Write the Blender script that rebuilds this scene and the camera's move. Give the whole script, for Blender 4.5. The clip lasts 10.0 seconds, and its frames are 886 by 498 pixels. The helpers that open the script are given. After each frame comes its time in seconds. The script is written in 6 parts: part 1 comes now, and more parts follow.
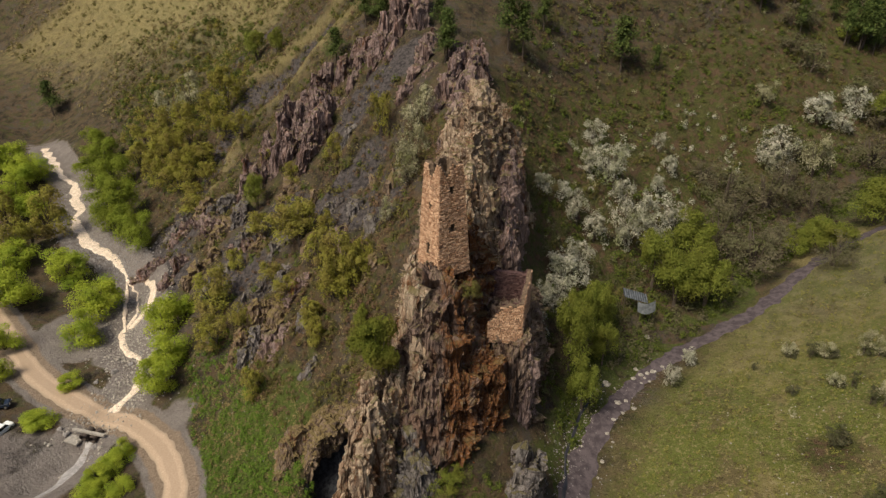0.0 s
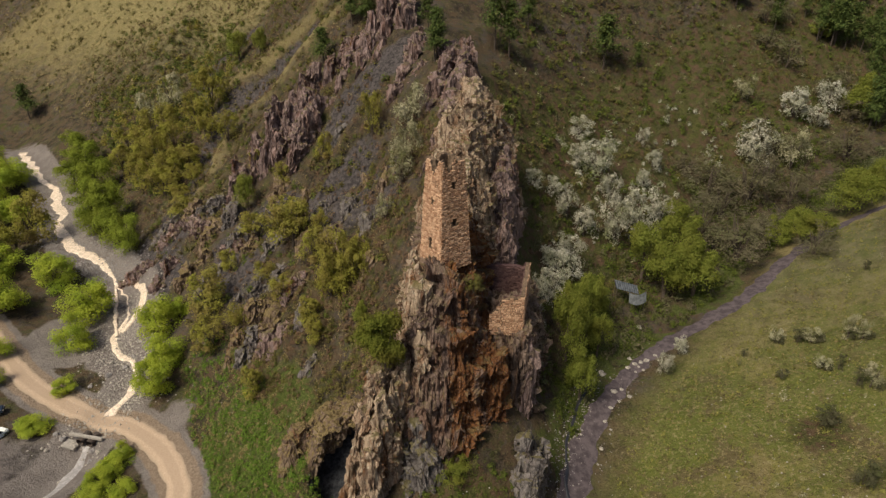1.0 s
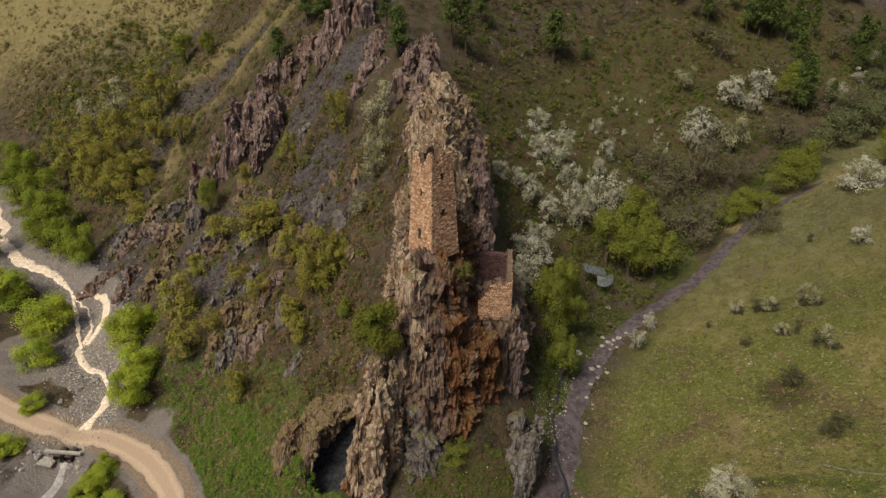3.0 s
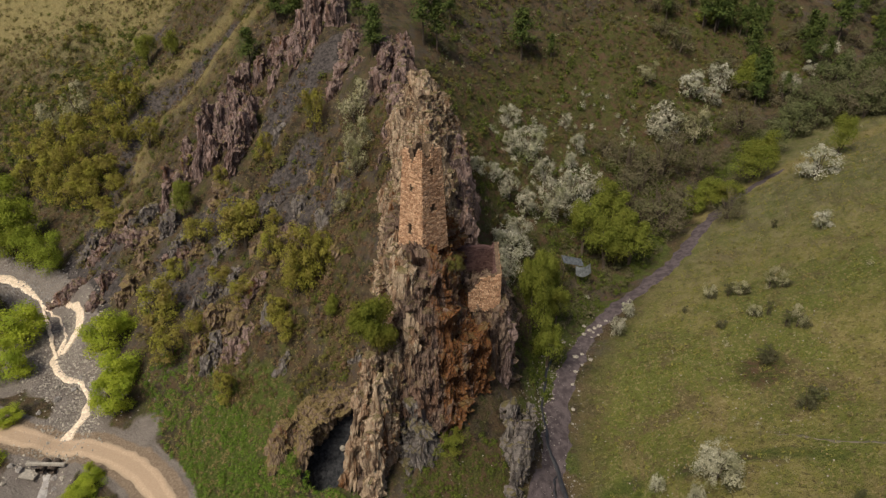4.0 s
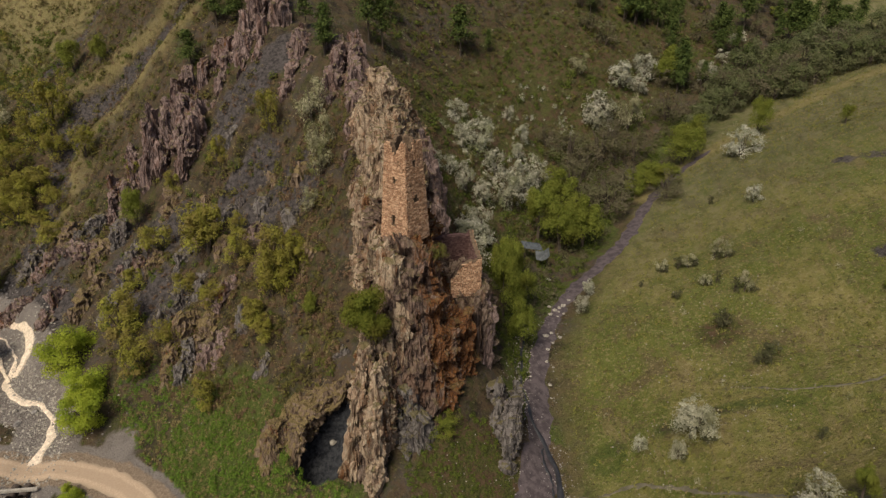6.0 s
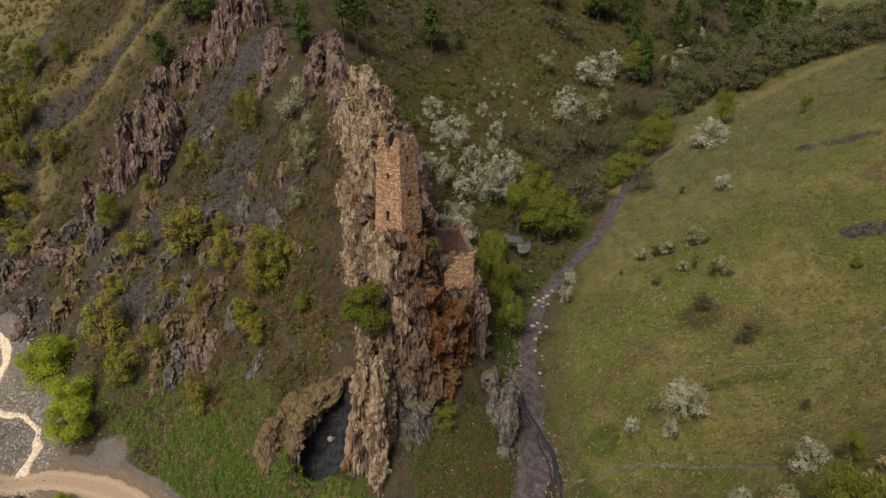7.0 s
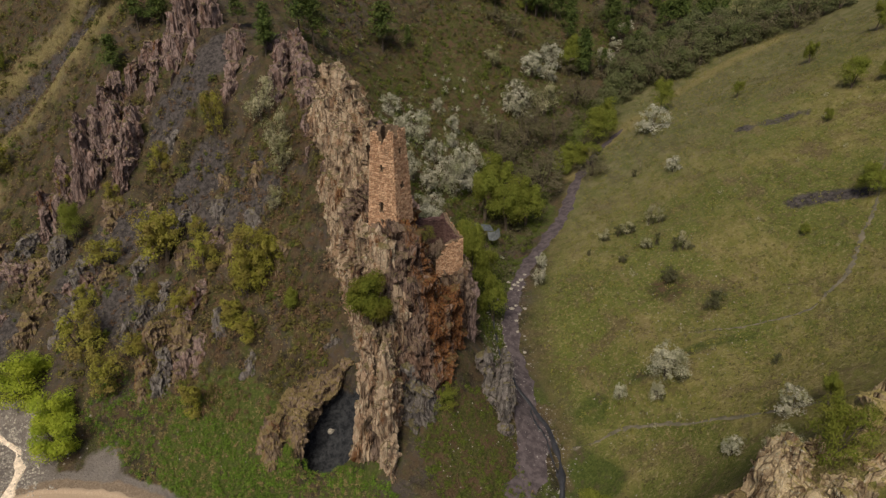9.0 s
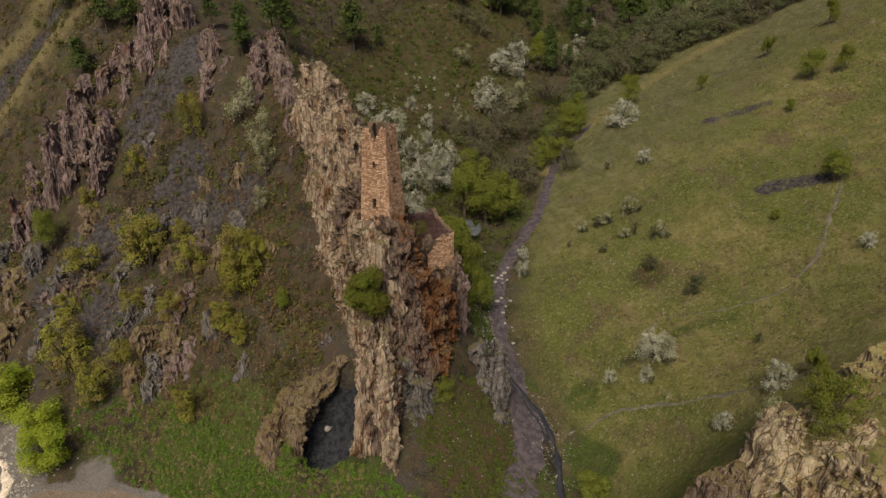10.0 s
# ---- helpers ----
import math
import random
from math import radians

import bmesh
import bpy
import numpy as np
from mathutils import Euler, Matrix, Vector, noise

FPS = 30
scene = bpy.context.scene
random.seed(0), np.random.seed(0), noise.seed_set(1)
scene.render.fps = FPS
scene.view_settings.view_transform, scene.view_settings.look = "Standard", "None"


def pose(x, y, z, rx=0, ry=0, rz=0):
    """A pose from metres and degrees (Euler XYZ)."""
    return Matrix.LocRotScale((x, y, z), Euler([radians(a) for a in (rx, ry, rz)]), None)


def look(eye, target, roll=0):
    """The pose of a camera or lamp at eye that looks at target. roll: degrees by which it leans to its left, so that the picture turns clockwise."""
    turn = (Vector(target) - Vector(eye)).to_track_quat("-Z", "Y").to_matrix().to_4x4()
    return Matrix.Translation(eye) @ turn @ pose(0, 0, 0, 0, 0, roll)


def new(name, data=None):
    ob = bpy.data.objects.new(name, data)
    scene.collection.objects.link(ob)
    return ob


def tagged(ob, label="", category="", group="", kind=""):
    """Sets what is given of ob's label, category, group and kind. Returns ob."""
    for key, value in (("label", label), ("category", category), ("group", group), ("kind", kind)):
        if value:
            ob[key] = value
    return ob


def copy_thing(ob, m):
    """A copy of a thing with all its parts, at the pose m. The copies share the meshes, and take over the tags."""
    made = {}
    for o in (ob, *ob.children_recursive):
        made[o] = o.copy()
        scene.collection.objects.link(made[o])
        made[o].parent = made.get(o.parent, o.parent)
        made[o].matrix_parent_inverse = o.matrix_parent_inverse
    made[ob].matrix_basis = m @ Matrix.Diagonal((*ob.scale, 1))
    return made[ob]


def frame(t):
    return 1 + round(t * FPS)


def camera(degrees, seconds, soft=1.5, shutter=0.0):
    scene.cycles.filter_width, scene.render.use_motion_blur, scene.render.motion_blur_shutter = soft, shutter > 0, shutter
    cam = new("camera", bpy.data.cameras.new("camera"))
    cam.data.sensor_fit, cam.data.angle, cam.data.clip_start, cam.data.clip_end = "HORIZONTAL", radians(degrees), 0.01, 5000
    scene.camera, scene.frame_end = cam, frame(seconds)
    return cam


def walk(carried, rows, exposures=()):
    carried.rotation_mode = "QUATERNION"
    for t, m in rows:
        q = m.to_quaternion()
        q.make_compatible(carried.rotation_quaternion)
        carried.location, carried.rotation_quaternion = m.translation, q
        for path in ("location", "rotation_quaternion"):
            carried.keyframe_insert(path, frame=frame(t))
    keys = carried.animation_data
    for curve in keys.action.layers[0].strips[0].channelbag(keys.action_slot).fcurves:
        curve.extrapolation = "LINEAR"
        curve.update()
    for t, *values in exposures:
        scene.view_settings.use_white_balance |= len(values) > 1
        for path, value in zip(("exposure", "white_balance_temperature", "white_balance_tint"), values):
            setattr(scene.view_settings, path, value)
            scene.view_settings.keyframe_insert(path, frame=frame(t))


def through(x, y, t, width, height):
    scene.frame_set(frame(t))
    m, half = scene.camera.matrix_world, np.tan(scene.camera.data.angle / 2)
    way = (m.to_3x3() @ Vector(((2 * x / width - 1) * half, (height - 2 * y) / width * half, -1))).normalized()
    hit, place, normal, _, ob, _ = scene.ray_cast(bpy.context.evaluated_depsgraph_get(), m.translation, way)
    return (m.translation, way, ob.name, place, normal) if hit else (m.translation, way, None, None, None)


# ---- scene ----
cam = camera(68.7, 10.0, soft=1.4)
METRES, EYE, TILT, LEAN, TURN = 44.0, 77.0, -28.0, 0.0, 0.0
ROWS = [
    (0.0, 0.0, 0.0, 0.0, -0.0, 0.0, 0.0),
    (0.5, -0.0342, -0.0153, -0.0073, -0.95, -0.03, 0.52),
    (1.0, -0.0737, -0.0315, -0.0144, -2.03, -0.04, 1.13),
    (1.5, -0.1086, -0.0447, -0.02, -3.09, -0.08, 1.7),
    (2.0, -0.1493, -0.0577, -0.0252, -4.17, -0.15, 2.32),
    (2.5, -0.1867, -0.0678, -0.0303, -5.69, -0.24, 3.09),
    (4.0, -0.3252, -0.0943, -0.0443, -10.95, -0.7, 5.7),
    (4.5, -0.3713, -0.1006, -0.0464, -12.53, -0.91, 6.5),
    (5.0, -0.4262, -0.1064, -0.0481, -14.37, -1.16, 7.41),
    (5.5, -0.4755, -0.11, -0.0493, -16.1, -1.41, 8.26),
    (7.0, -0.6433, -0.1129, -0.05, -21.48, -2.34, 10.81),
    (7.5, -0.6958, -0.1108, -0.0488, -22.9, -2.62, 11.49),
    (8.0, -0.7547, -0.1073, -0.0467, -24.51, -2.98, 12.26),
    (8.5, -0.8063, -0.1025, -0.045, -26.04, -3.32, 12.98),
    (9.0, -0.8652, -0.0943, -0.0416, -27.94, -3.76, 13.83),
    (9.5, -0.9181, -0.0849, -0.0368, -29.63, -4.18, 14.55),
    (10.0, -0.9772, -0.072, -0.0305, -31.64, -4.71, 15.41),
]
walk(cam, [(t, pose(0, 0, EYE, TILT, LEAN, TURN) @ pose(METRES * x, METRES * y, METRES * z, 90 + pitch, roll, yaw)) for t, x, y, z, yaw, pitch, roll in ROWS],
     exposures=[(0.0, 0.30), (2.5, 0.23), (5.5, 0.12), (7.0, 0.04), (10.0, 0.0)])

# ---- light: a hazy late sun low behind the camera's left shoulder, pale sky ----
SUN_AZIMUTH, SUN_ELEVATION = 230.0, 55.0  # degrees clockwise from +y, and above the horizon
world = bpy.data.worlds.new("sky")
scene.world = world
world.use_nodes = True
wn = world.node_tree.nodes
sky = wn.new("ShaderNodeTexSky")
sky.sky_type, sky.sun_disc = "NISHITA", False
sky.sun_elevation, sky.sun_rotation = radians(SUN_ELEVATION), radians(SUN_AZIMUTH)
sky.dust_density, sky.air_density = 3.5, 1.0
world.node_tree.links.new(sky.outputs[0], wn["Background"].inputs[0])
wn["Background"].inputs[1].default_value = 0.083
sun = new("sun", bpy.data.lights.new("sun", "SUN"))
sun.data.energy, sun.data.angle, sun.data.color = 3.3, radians(20), (1.0, 0.935, 0.755)
az, el = radians(SUN_AZIMUTH), radians(SUN_ELEVATION)
sun.matrix_world = look((0, 0, 200), Vector((0, 0, 200)) - Vector((math.sin(az) * math.cos(el), math.cos(az) * math.cos(el), math.sin(el))))


# ---- materials ----
class Nodes:
    """A node material with short calls."""

    def __init__(self, name, roughness=0.9, specular=0.2):
        self.mat = bpy.data.materials.new(name)
        self.mat.use_nodes = True
        self.tree = self.mat.node_tree
        self.bsdf = self.tree.nodes["Principled BSDF"]
        self.bsdf.inputs["Roughness"].default_value = roughness
        self.bsdf.inputs["Specular IOR Level"].default_value = specular
        self.space = self.tree.nodes.new("ShaderNodeTexCoord").outputs["Object"]

    def put(self, socket, value):
        if isinstance(value, bpy.types.NodeSocket):
            self.tree.links.new(value, socket)
        elif isinstance(value, tuple):
            socket.default_value = (*value, 1)[:4]
        else:
            socket.default_value = value

    def stretch(self, scale, turn=(0, 0, 0)):
        n = self.tree.nodes.new("ShaderNodeMapping")
        n.inputs["Scale"].default_value = scale
        n.inputs["Rotation"].default_value = turn
        self.put(n.inputs["Vector"], self.space)
        return n.outputs[0]

    def noise(self, scale, detail=4, rough=0.55, space=None, warp=0.0):
        n = self.tree.nodes.new("ShaderNodeTexNoise")
        self.put(n.inputs["Vector"], space or self.space)
        n.inputs["Scale"].default_value, n.inputs["Detail"].default_value = scale, detail
        n.inputs["Roughness"].default_value, n.inputs["Distortion"].default_value = rough, warp
        return n.outputs["Fac"]

    def cells(self, scale, space=None, kind="F1", out="Distance"):
        n = self.tree.nodes.new("ShaderNodeTexVoronoi")
        self.put(n.inputs["Vector"], space or self.space)
        n.inputs["Scale"].default_value, n.feature = scale, kind
        return n.outputs[out]

    def ramp(self, value, lo, hi, a=0.0, b=1.0):
        n = self.tree.nodes.new("ShaderNodeMapRange")
        n.interpolation_type = "SMOOTHSTEP"
        self.put(n.inputs["Value"], value)
        for key, v in zip(("From Min", "From Max", "To Min", "To Max"), (lo, hi, a, b)):
            n.inputs[key].default_value = v
        return n.outputs[0]

    def math(self, op, a, b=0.0):
        n = self.tree.nodes.new("ShaderNodeMath")
        n.operation = op
        self.put(n.inputs[0], a), self.put(n.inputs[1], b)
        return n.outputs[0]

    def mix(self, fac, a, b, blend="MIX"):
        n = self.tree.nodes.new("ShaderNodeMix")
        n.data_type, n.blend_type = "RGBA", blend
        self.put(n.inputs[0], fac), self.put(n.inputs[6], a), self.put(n.inputs[7], b)
        return n.outputs[2]

    def warp(self, space, scale, amount):
        n = self.tree.nodes.new("ShaderNodeTexNoise")
        self.put(n.inputs["Vector"], space)
        n.inputs["Scale"].default_value, n.inputs["Detail"].default_value = scale, 3
        v = self.tree.nodes.new("ShaderNodeVectorMath")
        v.operation = "MULTIPLY_ADD"
        self.put(v.inputs[0], n.outputs["Color"])
        v.inputs[1].default_value = (amount, amount, amount)
        self.put(v.inputs[2], space)
        return v.outputs[0]

    def attribute(self, name):
        n = self.tree.nodes.new("ShaderNodeAttribute")
        n.attribute_name = name
        return n.outputs["Fac"]

    def upward(self):
        n = self.tree.nodes.new("ShaderNodeNewGeometry")
        s = self.tree.nodes.new("ShaderNodeSeparateXYZ")
        self.put(s.inputs[0], n.outputs["Normal"])
        return s.outputs["Z"]

    def island(self):
        return self.tree.nodes.new("ShaderNodeNewGeometry").outputs["Random Per Island"]

    def each(self):
        return self.tree.nodes.new("ShaderNodeObjectInfo").outputs["Random"]

    def done(self, colour, height=None, strength=0.5, distance=0.1):
        self.put(self.bsdf.inputs["Base Color"], colour)
        if height is not None:
            n = self.tree.nodes.new("ShaderNodeBump")
            n.inputs["Strength"].default_value, n.inputs["Distance"].default_value = strength, distance
            self.put(n.inputs["Height"], height)
            self.put(self.bsdf.inputs["Normal"], n.outputs[0])
        return self.mat


def ground_material():
    m = Nodes("ground", 0.95, 0.1)
    big, mid, fine = m.noise(0.045, 5), m.noise(0.33, 5, 0.65), m.noise(2.6, 4, 0.7)
    grain = m.noise(9.0, 3, 0.7)
    # dry brown earth of the slopes with purple slate and olive grass
    earth = m.mix(m.ramp(mid, 0.35, 0.65), (0.030, 0.024, 0.019), (0.094, 0.070, 0.046))
    earth = m.mix(m.ramp(m.noise(0.12, 4, 0.6, warp=0.6), 0.50, 0.60), earth, (0.098, 0.077, 0.067))
    earth = m.mix(m.ramp(m.math("ADD", m.noise(0.19, 5, 0.7), m.math("MULTIPLY", fine, 0.3)), 0.62, 0.82), earth, (0.088, 0.092, 0.028))
    earth = m.mix(m.ramp(m.noise(1.1, 5, 0.75), 0.50, 0.62, 0, 0.75), earth, (0.082, 0.076, 0.026))
    earth = m.mix(m.ramp(m.noise(0.4, 5, 0.7), 0.46, 0.58, 0, 0.8), earth, (0.118, 0.078, 0.048))
    earth = m.mix(m.ramp(m.noise(1.9, 5, 0.75), 0.55, 0.68, 0, 0.8), earth, (0.20, 0.165, 0.09))
    earth = m.mix(m.ramp(m.noise(0.7, 6, 0.8), 0.56, 0.66, 0, 0.8), earth, (0.105, 0.083, 0.072))
    # meadow: straw and green by patches, trodden lines along the slope, bare specks
    level = m.noise(0.5, 5, 0.65, m.stretch((0.13, 0.13, 1.7)), 0.3)
    meadow = m.mix(m.ramp(mid, 0.36, 0.64), (0.19, 0.178, 0.05), (0.30, 0.25, 0.095))
    meadow = m.mix(m.ramp(big, 0.42, 0.58, 0, 0.8), meadow, m.mix(m.ramp(fine, 0.35, 0.65), (0.10, 0.125, 0.024), (0.165, 0.178, 0.042)))
    meadow = m.mix(m.ramp(level, 0.52, 0.64, 0, 0.6), meadow, (0.12, 0.135, 0.032))
    meadow = m.mix(m.ramp(level, 0.32, 0.44, 0.7, 0), meadow, (0.25, 0.19, 0.09))
    tread = m.noise(0.075, 5, 0.6, m.stretch((1, 1, 1), (0, 0, 1.1)), 0.8)
    meadow = m.mix(m.ramp(m.math("ADD", tread, m.math("MULTIPLY", m.math("SUBTRACT", fine, 0.5), 0.35)), 0.52, 0.64, 0, 0.8), meadow, (0.165, 0.118, 0.066))
    meadow = m.mix(m.ramp(m.noise(0.3, 5, 0.75), 0.53, 0.63, 0, 0.6), meadow, (0.155, 0.118, 0.058))
    meadow = m.mix(m.ramp(m.noise(1.7, 4, 0.75), 0.54, 0.62, 0, 0.6), meadow, (0.38, 0.31, 0.16))
    meadow = m.mix(m.ramp(m.noise(1.2, 4, 0.75, m.stretch((1, 1, 1), (0.4, 0.2, 0.9))), 0.56, 0.64, 0, 0.75), meadow, (0.085, 0.066, 0.032))
    lush = m.mix(m.ramp(fine, 0.35, 0.65), (0.065, 0.085, 0.02), (0.12, 0.14, 0.036))
    lush = m.mix(m.ramp(mid, 0.52, 0.68), lush, (0.10, 0.078, 0.045))
    turf = m.mix(m.ramp(fine, 0.35, 0.65), (0.056, 0.060, 0.018), (0.118, 0.112, 0.038))
    turf = m.mix(m.ramp(m.noise(0.5, 5, 0.7), 0.46, 0.60), turf, (0.12, 0.076, 0.046))
    straw = m.mix(m.ramp(fine, 0.35, 0.7), (0.24, 0.195, 0.078), (0.36, 0.285, 0.135))
    slate = m.mix(m.ramp(m.noise(1.3, 5, 0.7), 0.35, 0.65), (0.046, 0.039, 0.038), (0.138, 0.116, 0.11))
    # slate darkened so the overhang's shade sits in the hollow's colour
    shaded_slate = m.mix(m.ramp(m.noise(1.3, 5, 0.7), 0.35, 0.65), (0.024, 0.025, 0.03), (0.075, 0.075, 0.083))
    gravel = m.mix(m.ramp(grain, 0.35, 0.7), (0.19, 0.16, 0.145), (0.40, 0.345, 0.30))
    gravel = m.mix(m.ramp(mid, 0.42, 0.6, 0, 0.7), gravel, (0.20, 0.165, 0.15))
    dust = m.mix(m.ramp(fine, 0.35, 0.7), (0.27, 0.195, 0.14), (0.38, 0.285, 0.205))
    colour = m.mix(m.attribute("meadow"), earth, meadow)
    # far grass, greyed in its colour to stand for distance haze
    hazy_grass = m.mix(m.ramp(mid, 0.35, 0.65), (0.125, 0.128, 0.052), (0.215, 0.19, 0.10))
    hazy_grass = m.mix(m.ramp(level, 0.50, 0.64, 0, 0.7), hazy_grass, (0.13, 0.11, 0.065))
    for key, layer in (("hazy_grass", hazy_grass), ("straw", straw), ("lush", lush), ("turf", turf), ("slate", slate), ("shaded_slate", shaded_slate), ("gravel", gravel), ("dust", dust)):
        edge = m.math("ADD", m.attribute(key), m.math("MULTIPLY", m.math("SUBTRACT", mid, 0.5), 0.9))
        lo, hi = (0.05, 1.05) if key in ("straw", "hazy_grass") else (0.35, 0.62)
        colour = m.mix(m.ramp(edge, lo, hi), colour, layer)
    colour = m.mix(m.ramp(grain, 0.3, 0.75, 0.0, 0.35), colour, m.mix(1.0, colour, (0.45, 0.45, 0.42), "MULTIPLY"))
    relief = m.math("ADD", m.math("MULTIPLY", mid, 1.2), m.math("ADD", fine, m.math("MULTIPLY", grain, 0.4)))
    return m.done(colour, relief, 1.0, 0.6)


def rock_material(name, pale, dark, rust=0.0, moss=0.35, east=None, warm=(0.20, 0.125, 0.085), grass=((0.095, 0.088, 0.028), (0.25, 0.195, 0.088))):
    m = Nodes(name, 0.92, 0.15)
    tall = m.warp(m.stretch((1.0, 1.0, 0.15)), 0.5, 0.8)
    streak, mid, fine, grit = m.noise(0.95, 6, 0.7, tall), m.noise(1.1, 6, 0.72, m.stretch((1.0, 1.0, 0.45))), m.noise(5, 4, 0.75), m.noise(14, 3, 0.8)
    colour = m.mix(m.ramp(streak, 0.36, 0.53), dark, pale)
    # each split block weathers to its own tone
    block = m.cells(1.1, tall, out="Color")
    tone = m.tree.nodes.new("ShaderNodeSeparateColor")
    m.put(tone.inputs[0], block)
    colour = m.mix(m.ramp(tone.outputs[0], 0.45, 0.95, 0.0, 0.7), colour, m.mix(m.ramp(tone.outputs[1], 0.45, 0.75), warm, dark))
    colour = m.mix(m.ramp(mid, 0.53, 0.68, 0, 0.6), colour, warm)
    if rust:
        amount = rust
        if east is not None:  # iron stains on the eastern half of the face
            axis = m.tree.nodes.new("ShaderNodeSeparateXYZ")
            m.put(axis.inputs[0], m.space)
            amount = m.ramp(axis.outputs["X"], east - 2.0, east + 2.5, rust - 0.13, rust + 0.07)
        spot = m.ramp(m.math("ADD", m.noise(0.22, 5, 0.72, tall), amount), 0.53, 0.63, 0, 0.92)
        colour = m.mix(spot, colour, m.mix(m.ramp(fine, 0.4, 0.65), (0.27, 0.105, 0.03), (0.105, 0.05, 0.03)))
    lichen = m.ramp(m.math("ADD", m.noise(1.7, 5, 0.8), m.math("MULTIPLY", m.math("SUBTRACT", fine, 0.5), 0.5)), 0.56, 0.68, 0, 0.8)
    colour = m.mix(lichen, colour, tuple(min(0.62, v * 1.25 + 0.07) for v in pale))
    edge_space = m.warp(m.stretch((1.0, 1.0, 0.14)), 1.0, 0.5)
    wide, thin = m.cells(0.75, edge_space, "DISTANCE_TO_EDGE"), m.cells(2.2, edge_space, "DISTANCE_TO_EDGE")
    crack = m.math("MINIMUM", m.ramp(wide, 0.0, 0.07), m.ramp(thin, 0.0, 0.08, 0.6, 1.0))
    colour = m.mix(m.ramp(crack, 0.0, 0.8, 0.75, 0.0), colour, m.mix(1.0, colour, (0.34, 0.30, 0.29), "MULTIPLY"))
    colour = m.mix(m.ramp(grit, 0.36, 0.6, 0.4, 0.0), colour, m.mix(1.0, colour, (0.45, 0.42, 0.40), "MULTIPLY"))
    top = m.math("ADD", m.math("MULTIPLY", m.upward(), 0.75), m.math("MULTIPLY", m.noise(0.8, 4, 0.7), 0.8))
    colour = m.mix(m.ramp(top, 0.90 - 0.8 * max(0.0, moss - 0.5), 1.12 - 0.8 * max(0.0, moss - 0.5), 0, min(1.0, moss * 2.4)), colour, m.mix(fine, *grass))
    relief = m.math("ADD", m.math("MULTIPLY", crack, 0.7), m.math("ADD", m.math("MULTIPLY", mid, 1.2), m.math("ADD", m.math("MULTIPLY", fine, 0.7), m.math("MULTIPLY", grit, 0.22))))
    return m.done(colour, relief, 1.0, 0.4)


def leaf_material(name, a, b, c=None, through=0.25):
    m = Nodes(name, 0.75, 0.15)
    colour = m.mix(m.island(), a, b)
    if c:
        colour = m.mix(m.ramp(m.noise(0.9, 3), 0.42, 0.62), colour, c)
    colour = m.mix(m.ramp(m.each(), 0, 1, 0.0, 0.35), colour, m.mix(1.0, colour, (0.72, 0.66, 0.6), "MULTIPLY"))
    m.done(colour)
    soft = m.tree.nodes.new("ShaderNodeBsdfTranslucent")
    m.put(soft.inputs[0], colour)
    both = m.tree.nodes.new("ShaderNodeMixShader")
    both.inputs[0].default_value = through
    m.tree.links.new(m.bsdf.outputs[0], both.inputs[1])
    m.tree.links.new(soft.outputs[0], both.inputs[2])
    m.tree.links.new(both.outputs[0], m.tree.nodes["Material Output"].inputs[0])
    return m.mat


def plain_material(name, a, b, scale=3.0, roughness=0.8, specular=0.2, metal=0.0):
    m = Nodes(name, roughness, specular)
    m.bsdf.inputs["Metallic"].default_value = metal
    n = m.noise(scale, 5, 0.65)
    return m.done(m.mix(m.ramp(n, 0.35, 0.65), a, b), n, 0.4, 0.05)


def stone_material(name="tower_stone", a=(0.31, 0.16, 0.092), b=(0.62, 0.395, 0.25), dark=(0.24, 0.135, 0.085), grit=(0.46, 0.37, 0.26)):
    m = Nodes(name, 0.92, 0.15)
    colour = m.mix(m.island(), a, b)
    colour = m.mix(m.ramp(m.noise(0.8, 5, 0.7), 0.5, 0.68, 0, 0.7), colour, dark)
    fine = m.noise(7, 4, 0.7)
    colour = m.mix(m.ramp(fine, 0.5, 0.75, 0, 0.5), colour, grit)
    return m.done(colour, fine, 0.8, 0.08)


GROUND = ground_material()
ROCK = rock_material("grey_rock", (0.58, 0.43, 0.305), (0.165, 0.105, 0.075), -0.03, warm=(0.36, 0.205, 0.12))
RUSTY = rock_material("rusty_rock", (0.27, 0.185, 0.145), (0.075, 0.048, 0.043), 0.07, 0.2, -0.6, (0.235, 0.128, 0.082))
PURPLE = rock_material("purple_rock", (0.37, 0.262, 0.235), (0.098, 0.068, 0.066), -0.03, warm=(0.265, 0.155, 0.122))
BUFF = rock_material("buff_rock", (0.70, 0.54, 0.345), (0.16, 0.10, 0.06), -0.05, 0.5, warm=(0.40, 0.255, 0.13), grass=((0.22, 0.18, 0.06), (0.42, 0.33, 0.14)))
SLATEROCK = rock_material("slate_rock", (0.27, 0.235, 0.215), (0.07, 0.062, 0.062), -0.2, warm=(0.20, 0.16, 0.15))
SHELFROCK = rock_material("brown_rock", (0.28, 0.20, 0.155), (0.085, 0.057, 0.048), 0.0, 0.2, warm=(0.20, 0.118, 0.078))
STRAWTOP = rock_material("straw_rock", (0.60, 0.46, 0.28), (0.16, 0.10, 0.06), -0.05, 0.95, warm=(0.36, 0.24, 0.12), grass=((0.28, 0.22, 0.08), (0.50, 0.40, 0.17)))
ARCHROCK = rock_material("grassy_rock", (0.33, 0.235, 0.165), (0.10, 0.07, 0.052), -0.05, 0.72, warm=(0.21, 0.14, 0.09), grass=((0.15, 0.112, 0.046), (0.34, 0.245, 0.118)))
STONE = stone_material()
MORTAR = plain_material("mortar", (0.08, 0.052, 0.034), (0.17, 0.115, 0.075), 4)
